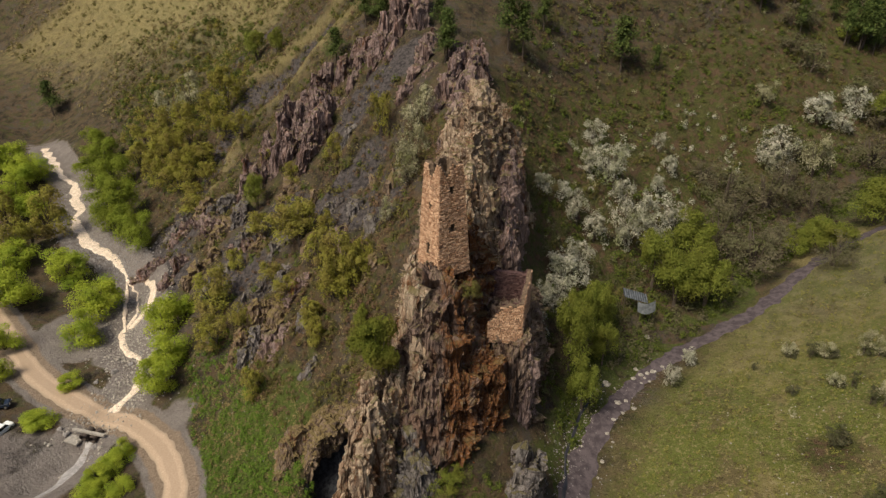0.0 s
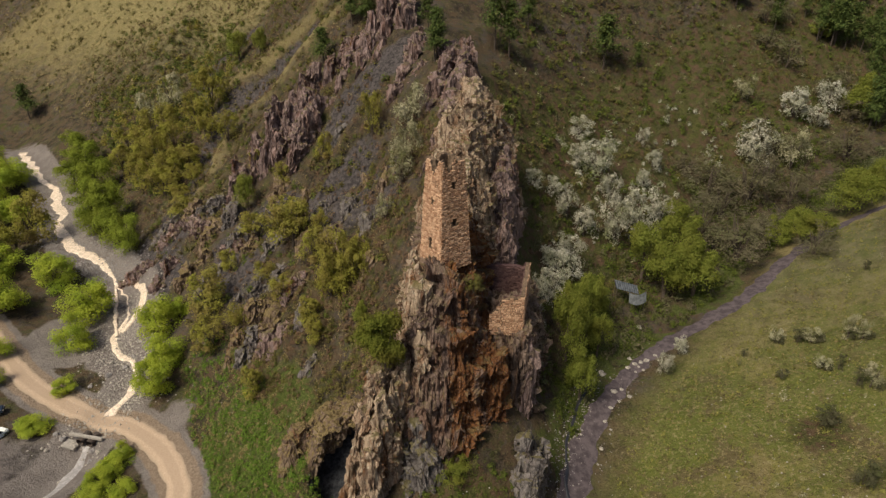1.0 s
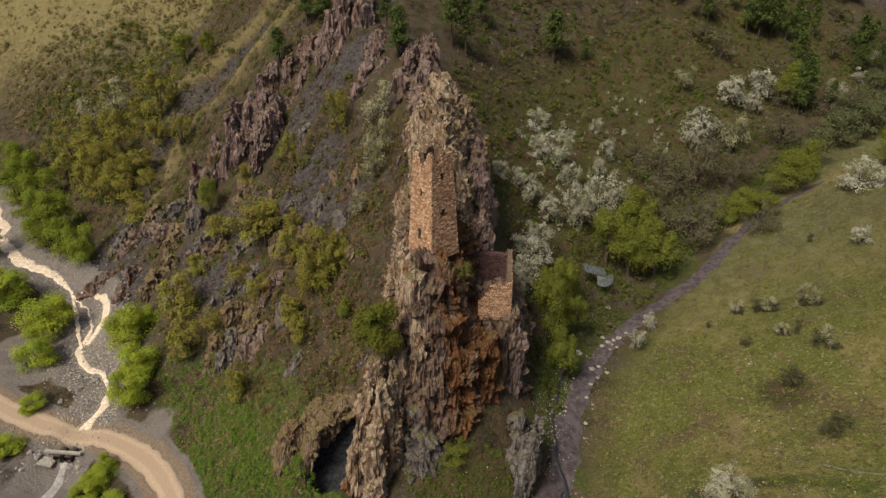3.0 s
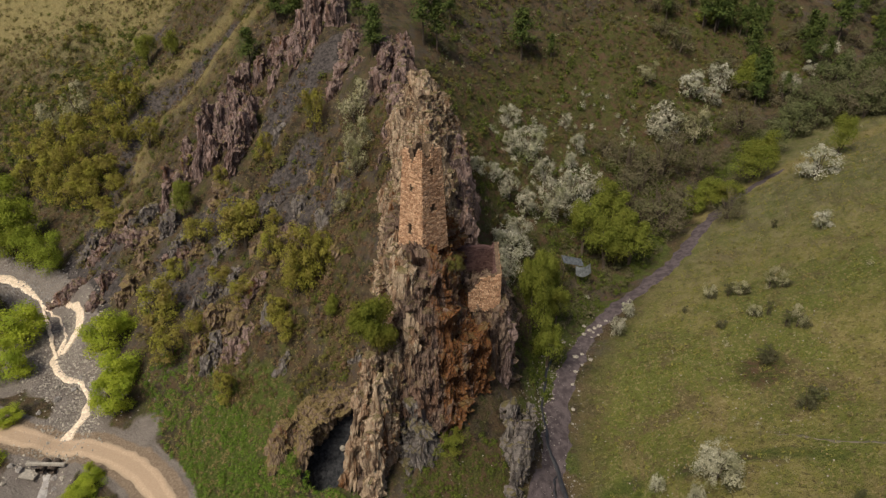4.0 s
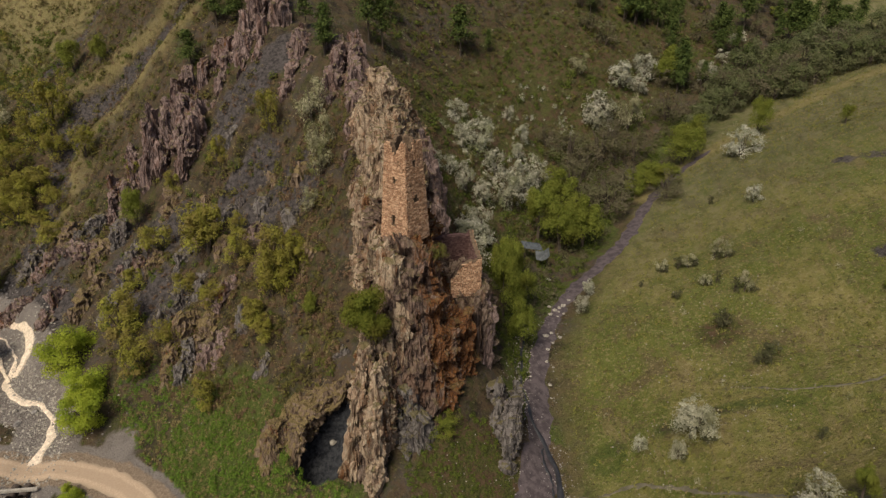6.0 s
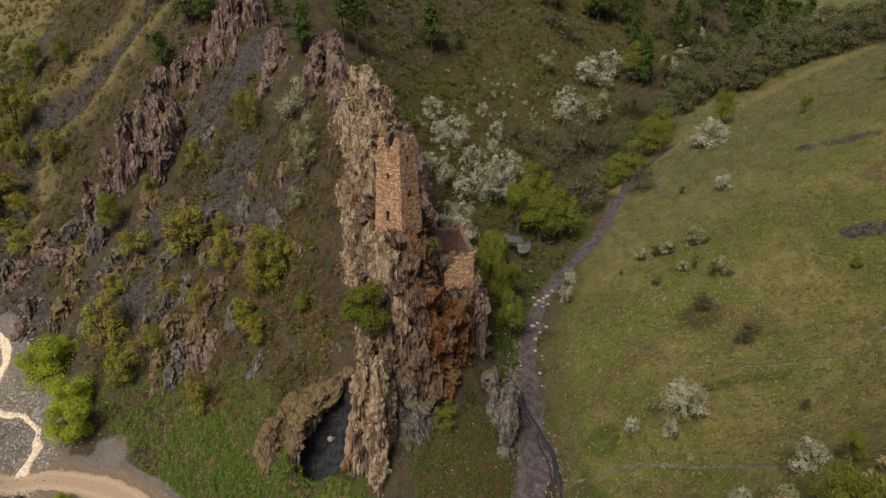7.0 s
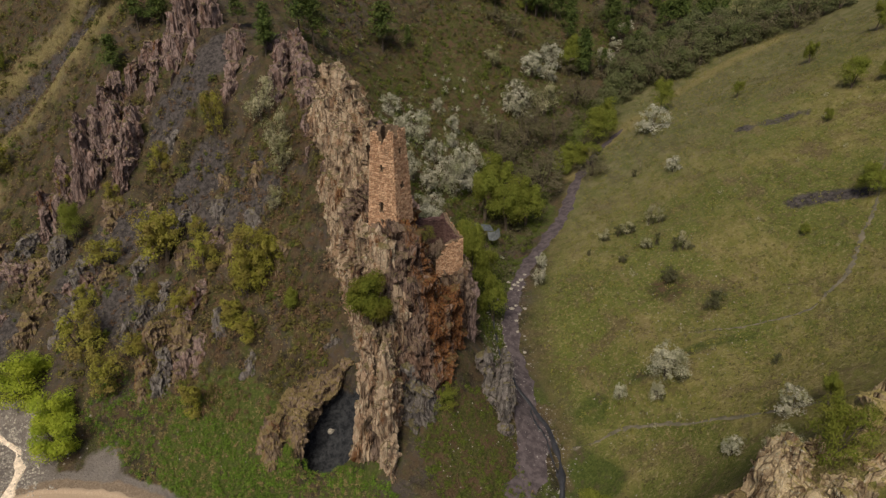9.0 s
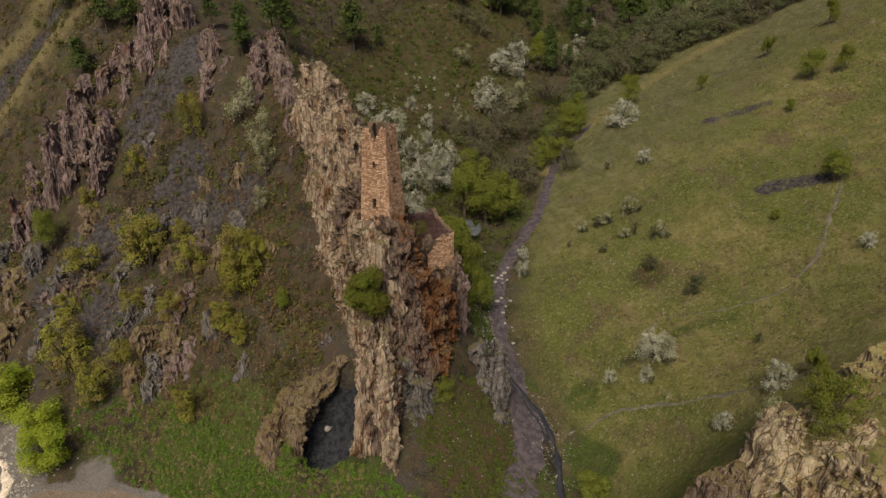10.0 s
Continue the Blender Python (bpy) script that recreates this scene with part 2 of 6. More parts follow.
# dark purplish stone, its colour deepened by the ruin's interior shade
SHADED_DARKSTONE = stone_material("shaded_dark_stone", (0.07, 0.036, 0.034), (0.16, 0.092, 0.082), (0.055, 0.034, 0.033), (0.13, 0.095, 0.085))
BARK = plain_material("bark", (0.06, 0.045, 0.035), (0.13, 0.10, 0.075), 5)


# ---- lie of the land: named lines of the plan, each vertex (x, y, z) ----
LAND = {
    "west_river": [(-66, -60, -4), (-64, 10, -3.4), (-60, 60, -3), (-58, 91, -2.8), (-73, 131, -2.2), (-112, 186, -1.6), (-150, 235, 0), (-230, 330, 6)],
    "west_bank": [(-105, -40, -1), (-92, 60, -1.5), (-86, 112, -2.2), (-93, 139, -0.6), (-140, 190, 2), (-190, 235, 12), (-280, 300, 40)],
    "west_hill": [(-180, -20, 16), (-185, 90, 20), (-230, 200, 45), (-420, 330, 130), (-600, 100, 160)],
    "slope_foot": [(-36, 20, -1.5), (-30, 50, 0.5), (-28, 68, 2.3), (-33, 80, 2.4), (-46, 91, -0.8), (-55, 112, 1.0), (-76, 152, 1.5), (-104, 194, 3.5)],
    "lower_slope": [(-19, 62, 2.8), (-24, 74, 4.5), (-36, 97, 6.8), (-42, 101, 6.3), (-57, 136, 12.5), (-79, 188, 12.7), (-93, 210, 18.4)],
    "middle_slope": [(-14, 84, 15), (-15, 97, 23), (-20, 104, 21.5), (-35, 111, 14), (-35, 126, 17), (-46, 142, 17), (-55, 174, 21.5), (-67, 191, 22.9), (-80, 233, 30)],
    "upper_slope": [(-13, 103, 23.6), (-20, 126, 28), (-25, 128, 24.4), (-13, 121, 29.5), (-30, 152, 35), (-42, 178, 33), (-48, 194, 36.5), (-84, 234, 36)],
    "ridge": [(-9, 51, 7), (-1, 57, 10), (3, 66, 17), (3, 80, 25), (3, 95, 36), (5, 108, 43), (1, 130, 50), (-10, 148, 52), (-8, 190, 78), (0, 240, 102), (10, 320, 140)],
    "far_left_hill": [(-40, 250, 66), (-110, 310, 66), (-160, 330, 52), (-90, 400, 110), (-250, 480, 140)],
    "right_slope": [(17, 108, 24), (30, 140.5, 31), (27, 164, 47), (43, 163, 35), (74, 185, 42), (101, 187, 38), (116, 181, 31)],
    "right_low_slope": [(14, 80, 16), (20, 100, 16.5), (42, 122, 14.5), (53, 145, 23.5), (62, 146, 17.2), (76, 166, 30.5), (93, 160, 24), (108, 152, 20)],
    "right_high": [(60, 225, 76), (115, 240, 72), (165, 240, 62), (230, 260, 66), (330, 270, 60), (200, 340, 130), (420, 350, 120)],
    "creek": [(14, -30, 0.5), (8, 30, 1.2), (13, 44, 2.2), (18, 58, 4.0), (22, 68, 5.2), (28, 80, 7.6), (43, 90, 8.6), (57, 106, 10.2), (69, 121, 11.8), (92, 134, 13.5), (120, 148, 17), (162, 176, 23), (214, 191, 28), (330, 205, 38)],
    "creek_bank": [(24, 49, 6.2), (25.4, 54.6, 6.6), (33, 72, 9.2), (47, 86, 10.6), (59, 86, 13.2), (88, 124, 15.2), (100, 120, 20), (128, 126, 25.5), (170, 160, 31)],
    "meadow": [(31, 46, 12.6), (52, 56, 15.8), (52, 64, 15.9), (67, 83, 16), (83, 93, 21), (68, 63, 22), (53, 43, 19.8), (43, 35.6, 18.3), (55, 37, 22.4)],
    "meadow_top": [(83, 64, 28), (103, 97, 29), (135, 105, 33), (125, 91, 38), (180, 120, 42), (110, 50, 42), (75, 30, 33)],
    "east_hill": [(60, 0, 42), (110, 0, 64), (160, 60, 62), (240, 100, 74), (330, 130, 86), (420, 40, 150), (200, -60, 110)],
    "near_spur": [(25.7, 29.8, 15.5), (22, 26.5, 15.6), (11, 24, 14.5), (14, 19.5, 23), (20, 19, 25.5), (8, 14, 17), (20, 12, 29), (27, 14.5, 32.4), (33, 12, 34), (36, 19, 29), (34, -10, 36), (10, -20, 16)],
    "valley_floor": [(-10, 20, 0), (-5, 38, 1.6), (-6.4, 51, 6.5), (3, 47, 3.2), (-20, -10, -1), (-40, -60, -1)],
    "rim": [(-700, 700, 260), (0, 800, 330), (700, 700, 300), (800, 100, 260), (600, -500, 220), (0, -700, 120), (-600, -500, 160), (-800, 100, 220)],
}


def land_weights():
    pts = np.array([p for line in LAND.values() for p in line], float)
    d = np.sqrt(((pts[:, None, :2] - pts[None, :, :2]) ** 2).sum(-1) + 9.0)
    n = len(pts)
    a = np.zeros((n + 1, n + 1))
    a[:n, :n] = d - 0.35 * np.eye(n)
    a[:n, n] = a[n, :n] = 1
    return pts, np.linalg.solve(a, np.append(pts[:, 2], 0))


LAND_PTS, LAND_W = land_weights()


def land(x, y):
    """Smooth height of the ground at arrays x, y."""
    x, y = np.asarray(x, float), np.asarray(y, float)
    z = np.full(x.shape, LAND_W[-1])
    for (px, py, _), w in zip(LAND_PTS, LAND_W):
        z += w * np.sqrt((x - px) ** 2 + (y - py) ** 2 + 9.0)
    return z


# ---- helpers for meshes ----
def mesh_object(name, verts, faces, material, parent=None, label="", smooth=False):
    me = bpy.data.meshes.new(name)
    me.from_pydata([tuple(v) for v in verts], [], faces)
    me.materials.append(material)
    if smooth:
        me.polygons.foreach_set("use_smooth", [True] * len(me.polygons))
    me.update()
    ob = new(name, me)
    if parent:
        ob.parent = parent
    return tagged(ob, label)


def part(name, bm, material, parent, label=""):
    me = bpy.data.meshes.new(name)
    bm.to_mesh(me)
    bm.free()
    me.materials.append(material)
    ob = new(name, me)
    ob.parent = parent
    return tagged(ob, label)


def along(points, step):
    """Even steps along a polyline of any width of columns, softly rounded."""
    p = np.array(points, float)
    for _ in range(2):
        q = np.empty((2 * len(p) - 2, p.shape[1]))
        q[0::2], q[1::2] = 0.75 * p[:-1] + 0.25 * p[1:], 0.25 * p[:-1] + 0.75 * p[1:]
        p = np.vstack([p[:1], q, p[-1:]])
    d = np.append(0, np.cumsum(np.linalg.norm(np.diff(p[:, :2], axis=0), axis=1) + 1e-6))
    s = np.linspace(0, d[-1], max(3, int(d[-1] / step) + 1))
    return np.stack([np.interp(s, d, p[:, k]) for k in range(p.shape[1])], 1)


def near_line(x, y, points):
    """Distance of arrays x, y from a polyline."""
    best = np.full(x.shape, 1e9)
    p = np.array(points, float)[:, :2]
    for a, b in zip(p[:-1], p[1:]):
        d = b - a
        f = np.clip(((x - a[0]) * d[0] + (y - a[1]) * d[1]) / (d @ d), 0, 1)
        best = np.minimum(best, np.hypot(x - a[0] - f * d[0], y - a[1] - f * d[1]))
    return best


def fall(value, lo, hi):
    """1 below lo, 0 above hi, smooth between."""
    f = np.clip((hi - value) / (hi - lo), 0, 1)
    return f * f * (3 - 2 * f)


# ---- ways of road, water and paths: (x, y) ----
ROAD = [(-150, 166), (-112, 132), (-89, 109), (-80, 100), (-74, 95.6), (-66.5, 91), (-60, 88), (-53.2, 85), (-46.6, 79.2), (-42.4, 73.6), (-39.3, 67.5), (-37.5, 55), (-38, 35), (-44, 0), (-50, -60)]
RIVER = [(-170, 262), (-155, 234), (-139, 217), (-121.8, 195.2), (-116, 191.6), (-112, 181), (-104.4, 173), (-105.6, 168), (-97.4, 156.5), (-92.4, 150.2), (-85, 145), (-78.7, 139.7), (-74, 133.5), (-68, 125), (-65.6, 117.6), (-67, 111.5), (-64.6, 106.4), (-60, 104.4), (-57.6, 99.6), (-57, 95), (-59.4, 90.7), (-61, 84.1), (-62.2, 77.1), (-66, 69), (-74, 50), (-80, 10), (-84, -60)]
CREEK = [(4, -40), (6, 15), (8, 36), (9.6, 41.4), (11.6, 43.7), (13.7, 46.8), (16, 52.5), (16.4, 55.8), (16.6, 60.2), (16.2, 63.5), (18, 69.3), (20.4, 74.5), (25.5, 82.5), (34, 90), (45, 97), (60, 108.5), (70, 117), (80, 125), (96, 138), (122, 153), (165, 180), (230, 197)]
TRACK = [(-14, 10), (-7, 30), (-1, 40), (3.5, 44.4), (7, 46.4), (11, 49.6), (14, 55.6), (17.8, 61.6), (20.9, 69.6), (24.8, 75.5), (30.5, 82.2), (38, 88.8), (46.5, 93.9), (55.4, 98.7), (62.1, 103.8), (72, 112), (86, 120.5), (102, 126.5)]
FOOTPATH = [(16.5, 47.5), (19.5, 46.3), (22.2, 45.0), (24.9, 42.7), (27.9, 36.2), (29.5, 31.2), (31.3, 26.5), (33, 20)]
UPPERPATH = [(30, 57), (37, 53.3), (43, 49.2), (47.1, 44.9), (51.9, 38.8), (57.4, 37.9), (64, 39), (80, 45), (95, 53)]
STRAW_BANDS = [[(-14, 182), (-24.3, 178.2), (-32.7, 176.1), (-42.1, 174), (-54.8, 172), (-62, 156)], [(-20, 194), (-35.9, 191), (-47.7, 193), (-57, 192)]]
GULLIES = [[(-16, 187), (-28.3, 181.5), (-40.5, 185), (-51.9, 183.5), (-61.3, 173.7), (-64.1, 162), (-64, 148), (-69, 139)], [(-38, 240), (-56.2, 228), (-65.8, 204.5), (-68.1, 194.8)]]


def steps(lo, hi, fine_lo, fine_hi, fine):
    """Grid lines: fine in the middle, widening outwards."""
    mid = list(np.arange(fine_lo, fine_hi, fine))
    out, d, v = [], fine, fine_hi
    while v < hi:
        out.append(v)
        d *= 1.09
        v += d
    back, d, v = [], fine, fine_lo - fine
    while v > lo:
        back.append(v)
        d *= 1.09
        v -= d
    return np.array([lo, *back[::-1], *mid, *out, hi])


GX, GY = steps(-1500, 1500, -100, 130, 0.8), steps(-1200, 1600, 8, 200, 0.8)


def build_ground():
    x, y = np.meshgrid(GX, GY)
    z = land(x, y)
    road, river, creek, track = near_line(x, y, ROAD), near_line(x, y, RIVER), near_line(x, y, CREEK), near_line(x, y, TRACK)
    flat = np.maximum.reduce([fall(road, 4, 9), fall(track, 2, 5), fall(river, 3, 8)])
    lumps = np.zeros(x.shape)
    craggy = fall(near_line(x, y, [(-18, 92), (-30, 118), (-45, 140), (-30, 160)]), 12, 30) * fall(np.hypot((x + 20) / 10, (y - 60) / 20), -2, 9) + 0.5 * fall(near_line(x, y, [(20, 110), (40, 150), (80, 185)]), 12, 30)
    craggy *= 1 - fall(near_line(x, y, [(-46, 88), (-30, 70), (-15, 55)]), 3, 12)
    meadow_side = np.clip((x - np.interp(y, [20, 46, 54, 72, 90, 105, 121, 150, 190], [6, 14, 18, 25, 44, 60, 82, 118, 215]) + 2) / 8, 0, 1)
    for i in range(x.shape[0]):
        for j in range(x.shape[1]):
            p = Vector((x[i, j], y[i, j], 0))
            rough = 1.0 - 0.6 * meadow_side[i, j]
            lumps[i, j] = rough * (1.1 * noise.noise(p * 0.11) + 0.55 * noise.noise(p * 0.37)) + 0.16 * noise.noise(p * 1.1)
            if craggy[i, j] > 0.02:
                a, b = 0.8 * p.x + 0.6 * p.y, -0.6 * p.x + 0.8 * p.y
                ridge = 1 - 2.2 * abs(noise.noise(Vector((a * 0.07, b * 0.20, 1.5)))) + 0.5 * (1 - 2.2 * abs(noise.noise(Vector((a * 0.22, b * 0.5, 4.5)))))
                lumps[i, j] += craggy[i, j] * 1.5 * max(0.0, ridge - 0.55) * 1.6
    for line in GULLIES:
        lumps -= 2.2 * fall(near_line(x, y, line), 0.5, 8)
    for line in STRAW_BANDS:
        lumps += 1.4 * fall(near_line(x, y, line), 0.5, 6)
    z += lumps * (1 - 0.9 * flat)
    z -= 0.9 * fall(river, 1.2, 4.5) + 0.5 * fall(creek, 0.5, 2.2)
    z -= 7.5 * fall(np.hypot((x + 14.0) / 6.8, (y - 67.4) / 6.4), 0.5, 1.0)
    z -= 1.2 * fall(np.hypot(x + 63, y - 77), 3, 9) * fall(y, 81.5, 84.5)
    patch = np.vectorize(lambda a, b, s: noise.noise(Vector((a * s, b * s, 3.7))))
    wob = patch(x, y, 0.09)
    bx, by = x + 9 * patch(x, y, 0.045) + 4 * patch(y, x, 0.13), y + 9 * patch(y + 40, x, 0.045)
    masks = {
        "meadow": meadow_side,
        # straw ground; on the far left upland it also paints in haze brightness
        "straw": 0.74 * fall(near_line(bx, by, STRAW_BANDS[0]), 0.5, 11) + 0.62 * fall(near_line(bx, by, STRAW_BANDS[1]), 0.5, 8) + 0.7 * fall(near_line(x, y, [(-60, 250), (-100, 270), (-170, 300), (-40, 290)]), 5, 48) + 0.7 * fall(near_line(x, y, [(74, 116), (88.6, 122.5), (114, 129), (131, 133), (142, 134), (156, 133.5), (175, 130)]), 1, 5.5),
        # painted haze: grows up the meadow and over the far left hill
        "hazy_grass": 0.75 * meadow_side * np.clip((y - 62) / 45, 0, 1) + 0.8 * fall(near_line(x, y, [(-76, 252), (-120, 300), (-60, 330)]), 6, 60),
        "lush": np.maximum.reduce([0.95 * fall(np.hypot((x + 30) / 13, (y - 74) / 17), 0.5, 1.1) * fall(-x, 38, 41) , 0.6 * fall(np.hypot((x + 14) / 7, (y - 58) / 6), 0.4, 1.1), 0.75 * fall(np.hypot((x - 3) / 6, (y - 54) / 6), 0.4, 1.2), 0.75 * fall(np.hypot((x - 16) / 4.5, (y - 42) / 7), 0.4, 1.1), 0.6 * fall(np.hypot((x - 23) / 5, (y - 51) / 5), 0.3, 1.1), 0.55 * fall(near_line(x, y, [(30, 49), (40, 46), (46, 42)]), 0.5, 3),
                                  0.55 * fall(near_line(x, y, CREEK), 2, 9) * (wob > -0.1)]),
        "turf": np.maximum(0.62 * fall(near_line(x, y, [(16, 108), (40, 135), (80, 170), (140, 200)]), 14, 34) * fall(-x, -12, -3), 0.8 * fall(np.hypot((x - 2) / 9, (y - 52) / 10), 0.6, 1.1)) + 0.62 * fall(np.hypot((x - 49) / 9, (y - 61) / 7), 0.2, 1.1) + 0.36 * fall(near_line(x, y, [(22, 56), (27, 68), (40, 84), (60, 99)]), 0.5, 3),
        "slate": np.maximum.reduce([0.62 * fall(np.hypot((x + 72) / 16, (y - 78) / 7), 0.6, 1.0), 0.9 * fall(np.hypot((x + 62) / 16, (y - 138) / 12), 0.3, 1.1), 0.75 * fall(np.hypot((x + 40) / 10, (y - 122) / 10), 0.3, 1.1),
                                   0.8 * fall(np.hypot((x + 18) / 9, (y - 112) / 9), 0.2, 1.1), 0.8 * fall(near_line(x, y, [(-5, 140), (-20, 138)]), 1, 8),
                                   0.78 * fall(near_line(bx, by, GULLIES[0]), 1, 8.5), 0.75 * fall(near_line(bx, by, GULLIES[1]), 1, 9), 0.8 * fall(near_line(x, y, [(-16, 124), (-20, 122), (-28, 121), (-36, 128)]), 2, 8), 0.8 * fall(near_line(x, y, [(-44, 123), (-36, 105)]), 2, 7), 0.7 * fall(near_line(x, y, [(-10, 106), (-10, 114)]), 2, 7), 0.8 * fall(near_line(x, y, [(-59, 124), (-66, 134)]), 2, 8), 0.7 * fall(np.hypot(x - 200, y - 262), 30, 70), 0.72 * fall(near_line(x, y, [(77.5, 57.7), (81, 53.5), (82.7, 49.2)]), 0.3, 4.5), 0.6 * fall(near_line(x, y, [(99, 86.5), (102.0, 83.9), (108, 77.4)]), 0.3, 4)]),
        "gravel": np.maximum.reduce([0.5 * fall(np.hypot((x + 72) / 18, (y - 78) / 9), 0.6, 1.0), fall(river, 3.5, 8.5) * fall(y, 205, 240), fall(road, 3.2, 5.5), fall(near_line(x, y, FOOTPATH), 0.3, 1.4) * 0.34, fall(near_line(x, y, UPPERPATH), 0.2, 1.4) * 0.34,
                                    fall(np.hypot((x + 76) / 12, (y - 112) / 12), 0.6, 1.0), 0.8 * fall(np.hypot((x + 46) / 5, (y - 86) / 6), 0.2, 1.2)]),
    }
    # painted shade on the floor under the overhanging rock
    masks["shaded_slate"] = 1.3 * fall(np.hypot((x + 14.4) / 7.0, (y - 67.2) / 6.4), 0.6, 1.0)
    masks["dust"] = fall(road, 1.9, 4.6) * 0.95
    ny, nx = x.shape
    idx = np.arange(ny * nx).reshape(ny, nx)
    faces = np.stack([idx[:-1, :-1], idx[:-1, 1:], idx[1:, 1:], idx[1:, :-1]], -1).reshape(-1, 4)
    ob = mesh_object("ground", np.stack([x, y, z], -1).reshape(-1, 3), faces.tolist(), GROUND, smooth=True)
    for key, value in masks.items():
        ob.data.attributes.new(key, "FLOAT", "POINT").data.foreach_set("value", value.astype(np.float32).ravel())
    tagged(ob, "mountain valley ground of grass, brown earth, slate and gravel", "ground", kind="structure")
    return z


GZ = build_ground()


def ground_z(x, y):
    """Height of the built ground at arrays x, y."""
    x, y = np.asarray(x, float), np.asarray(y, float)
    i, j = np.clip(np.searchsorted(GY, y) - 1, 0, len(GY) - 2), np.clip(np.searchsorted(GX, x) - 1, 0, len(GX) - 2)
    u, v = (x - GX[j]) / (GX[j + 1] - GX[j]), (y - GY[i]) / (GY[i + 1] - GY[i])
    return (GZ[i, j] * (1 - u) + GZ[i, j + 1] * u) * (1 - v) + (GZ[i + 1, j] * (1 - u) + GZ[i + 1, j + 1] * u) * v


# ---- crags ----
def lattice(ix, iy, iz, salt):
    """Three even random numbers for each cell of a lattice."""
    h = ix.astype(np.uint32) * np.uint32(374761393) + iy.astype(np.uint32) * np.uint32(668265263) + iz.astype(np.uint32) * np.uint32(2246822519) + np.uint32(salt * 7919 + 17)
    out = []
    for _ in range(3):
        h = (h ^ (h >> np.uint32(13))) * np.uint32(1274126177)
        h = h ^ (h >> np.uint32(16))
        out.append((h & np.uint32(0xFFFFFF)).astype(np.float32) / 16777216.0)
    return np.stack(out, -1)


def blocks(q, salt):
    """Split blocks: for points q the way from the block's heart, its random numbers and the distance to the next joint."""
    base = np.floor(q).astype(np.int32)
    near, second = np.full(len(q), 9.0), np.full(len(q), 9.0)
    way, chance = np.zeros_like(q), np.zeros_like(q)
    for dx in (-1, 0, 1):
        for dy in (-1, 0, 1):
            for dz in (-1, 0, 1):
                cell = base + np.array([dx, dy, dz], np.int32)
                r = lattice(cell[:, 0], cell[:, 1], cell[:, 2], salt)
                d = q - cell - 0.12 - 0.76 * r
                dist = np.sqrt((d * d).sum(1))
                closer = dist < near
                second = np.where(closer, near, np.minimum(second, dist))
                near = np.where(closer, dist, near)
                way[closer], chance[closer] = d[closer], r[closer]
    return way, chance, second - near


def swell(q, salt):
    """Smooth noise about zero at points q."""
    base = np.floor(q).astype(np.int32)
    f = q - base
    f = f * f * (3 - 2 * f)
    total = np.zeros(len(q))
    for dx in (0, 1):
        for dy in (0, 1):
            for dz in (0, 1):
                w = (f[:, 0] if dx else 1 - f[:, 0]) * (f[:, 1] if dy else 1 - f[:, 1]) * (f[:, 2] if dz else 1 - f[:, 2])
                total += w * lattice(base[:, 0] + dx, base[:, 1] + dy, base[:, 2] + dz, salt)[:, 0]
    return total - 0.5


# block size across and upright (per metre), tilt, step out, joint depth
JOINTS = ((0.36, 0.12, 1.7, 0.75, 0.85), (0.85, 0.33, 1.1, 0.32, 0.32), (1.9, 0.7, 0.5, 0.14, 0.12))


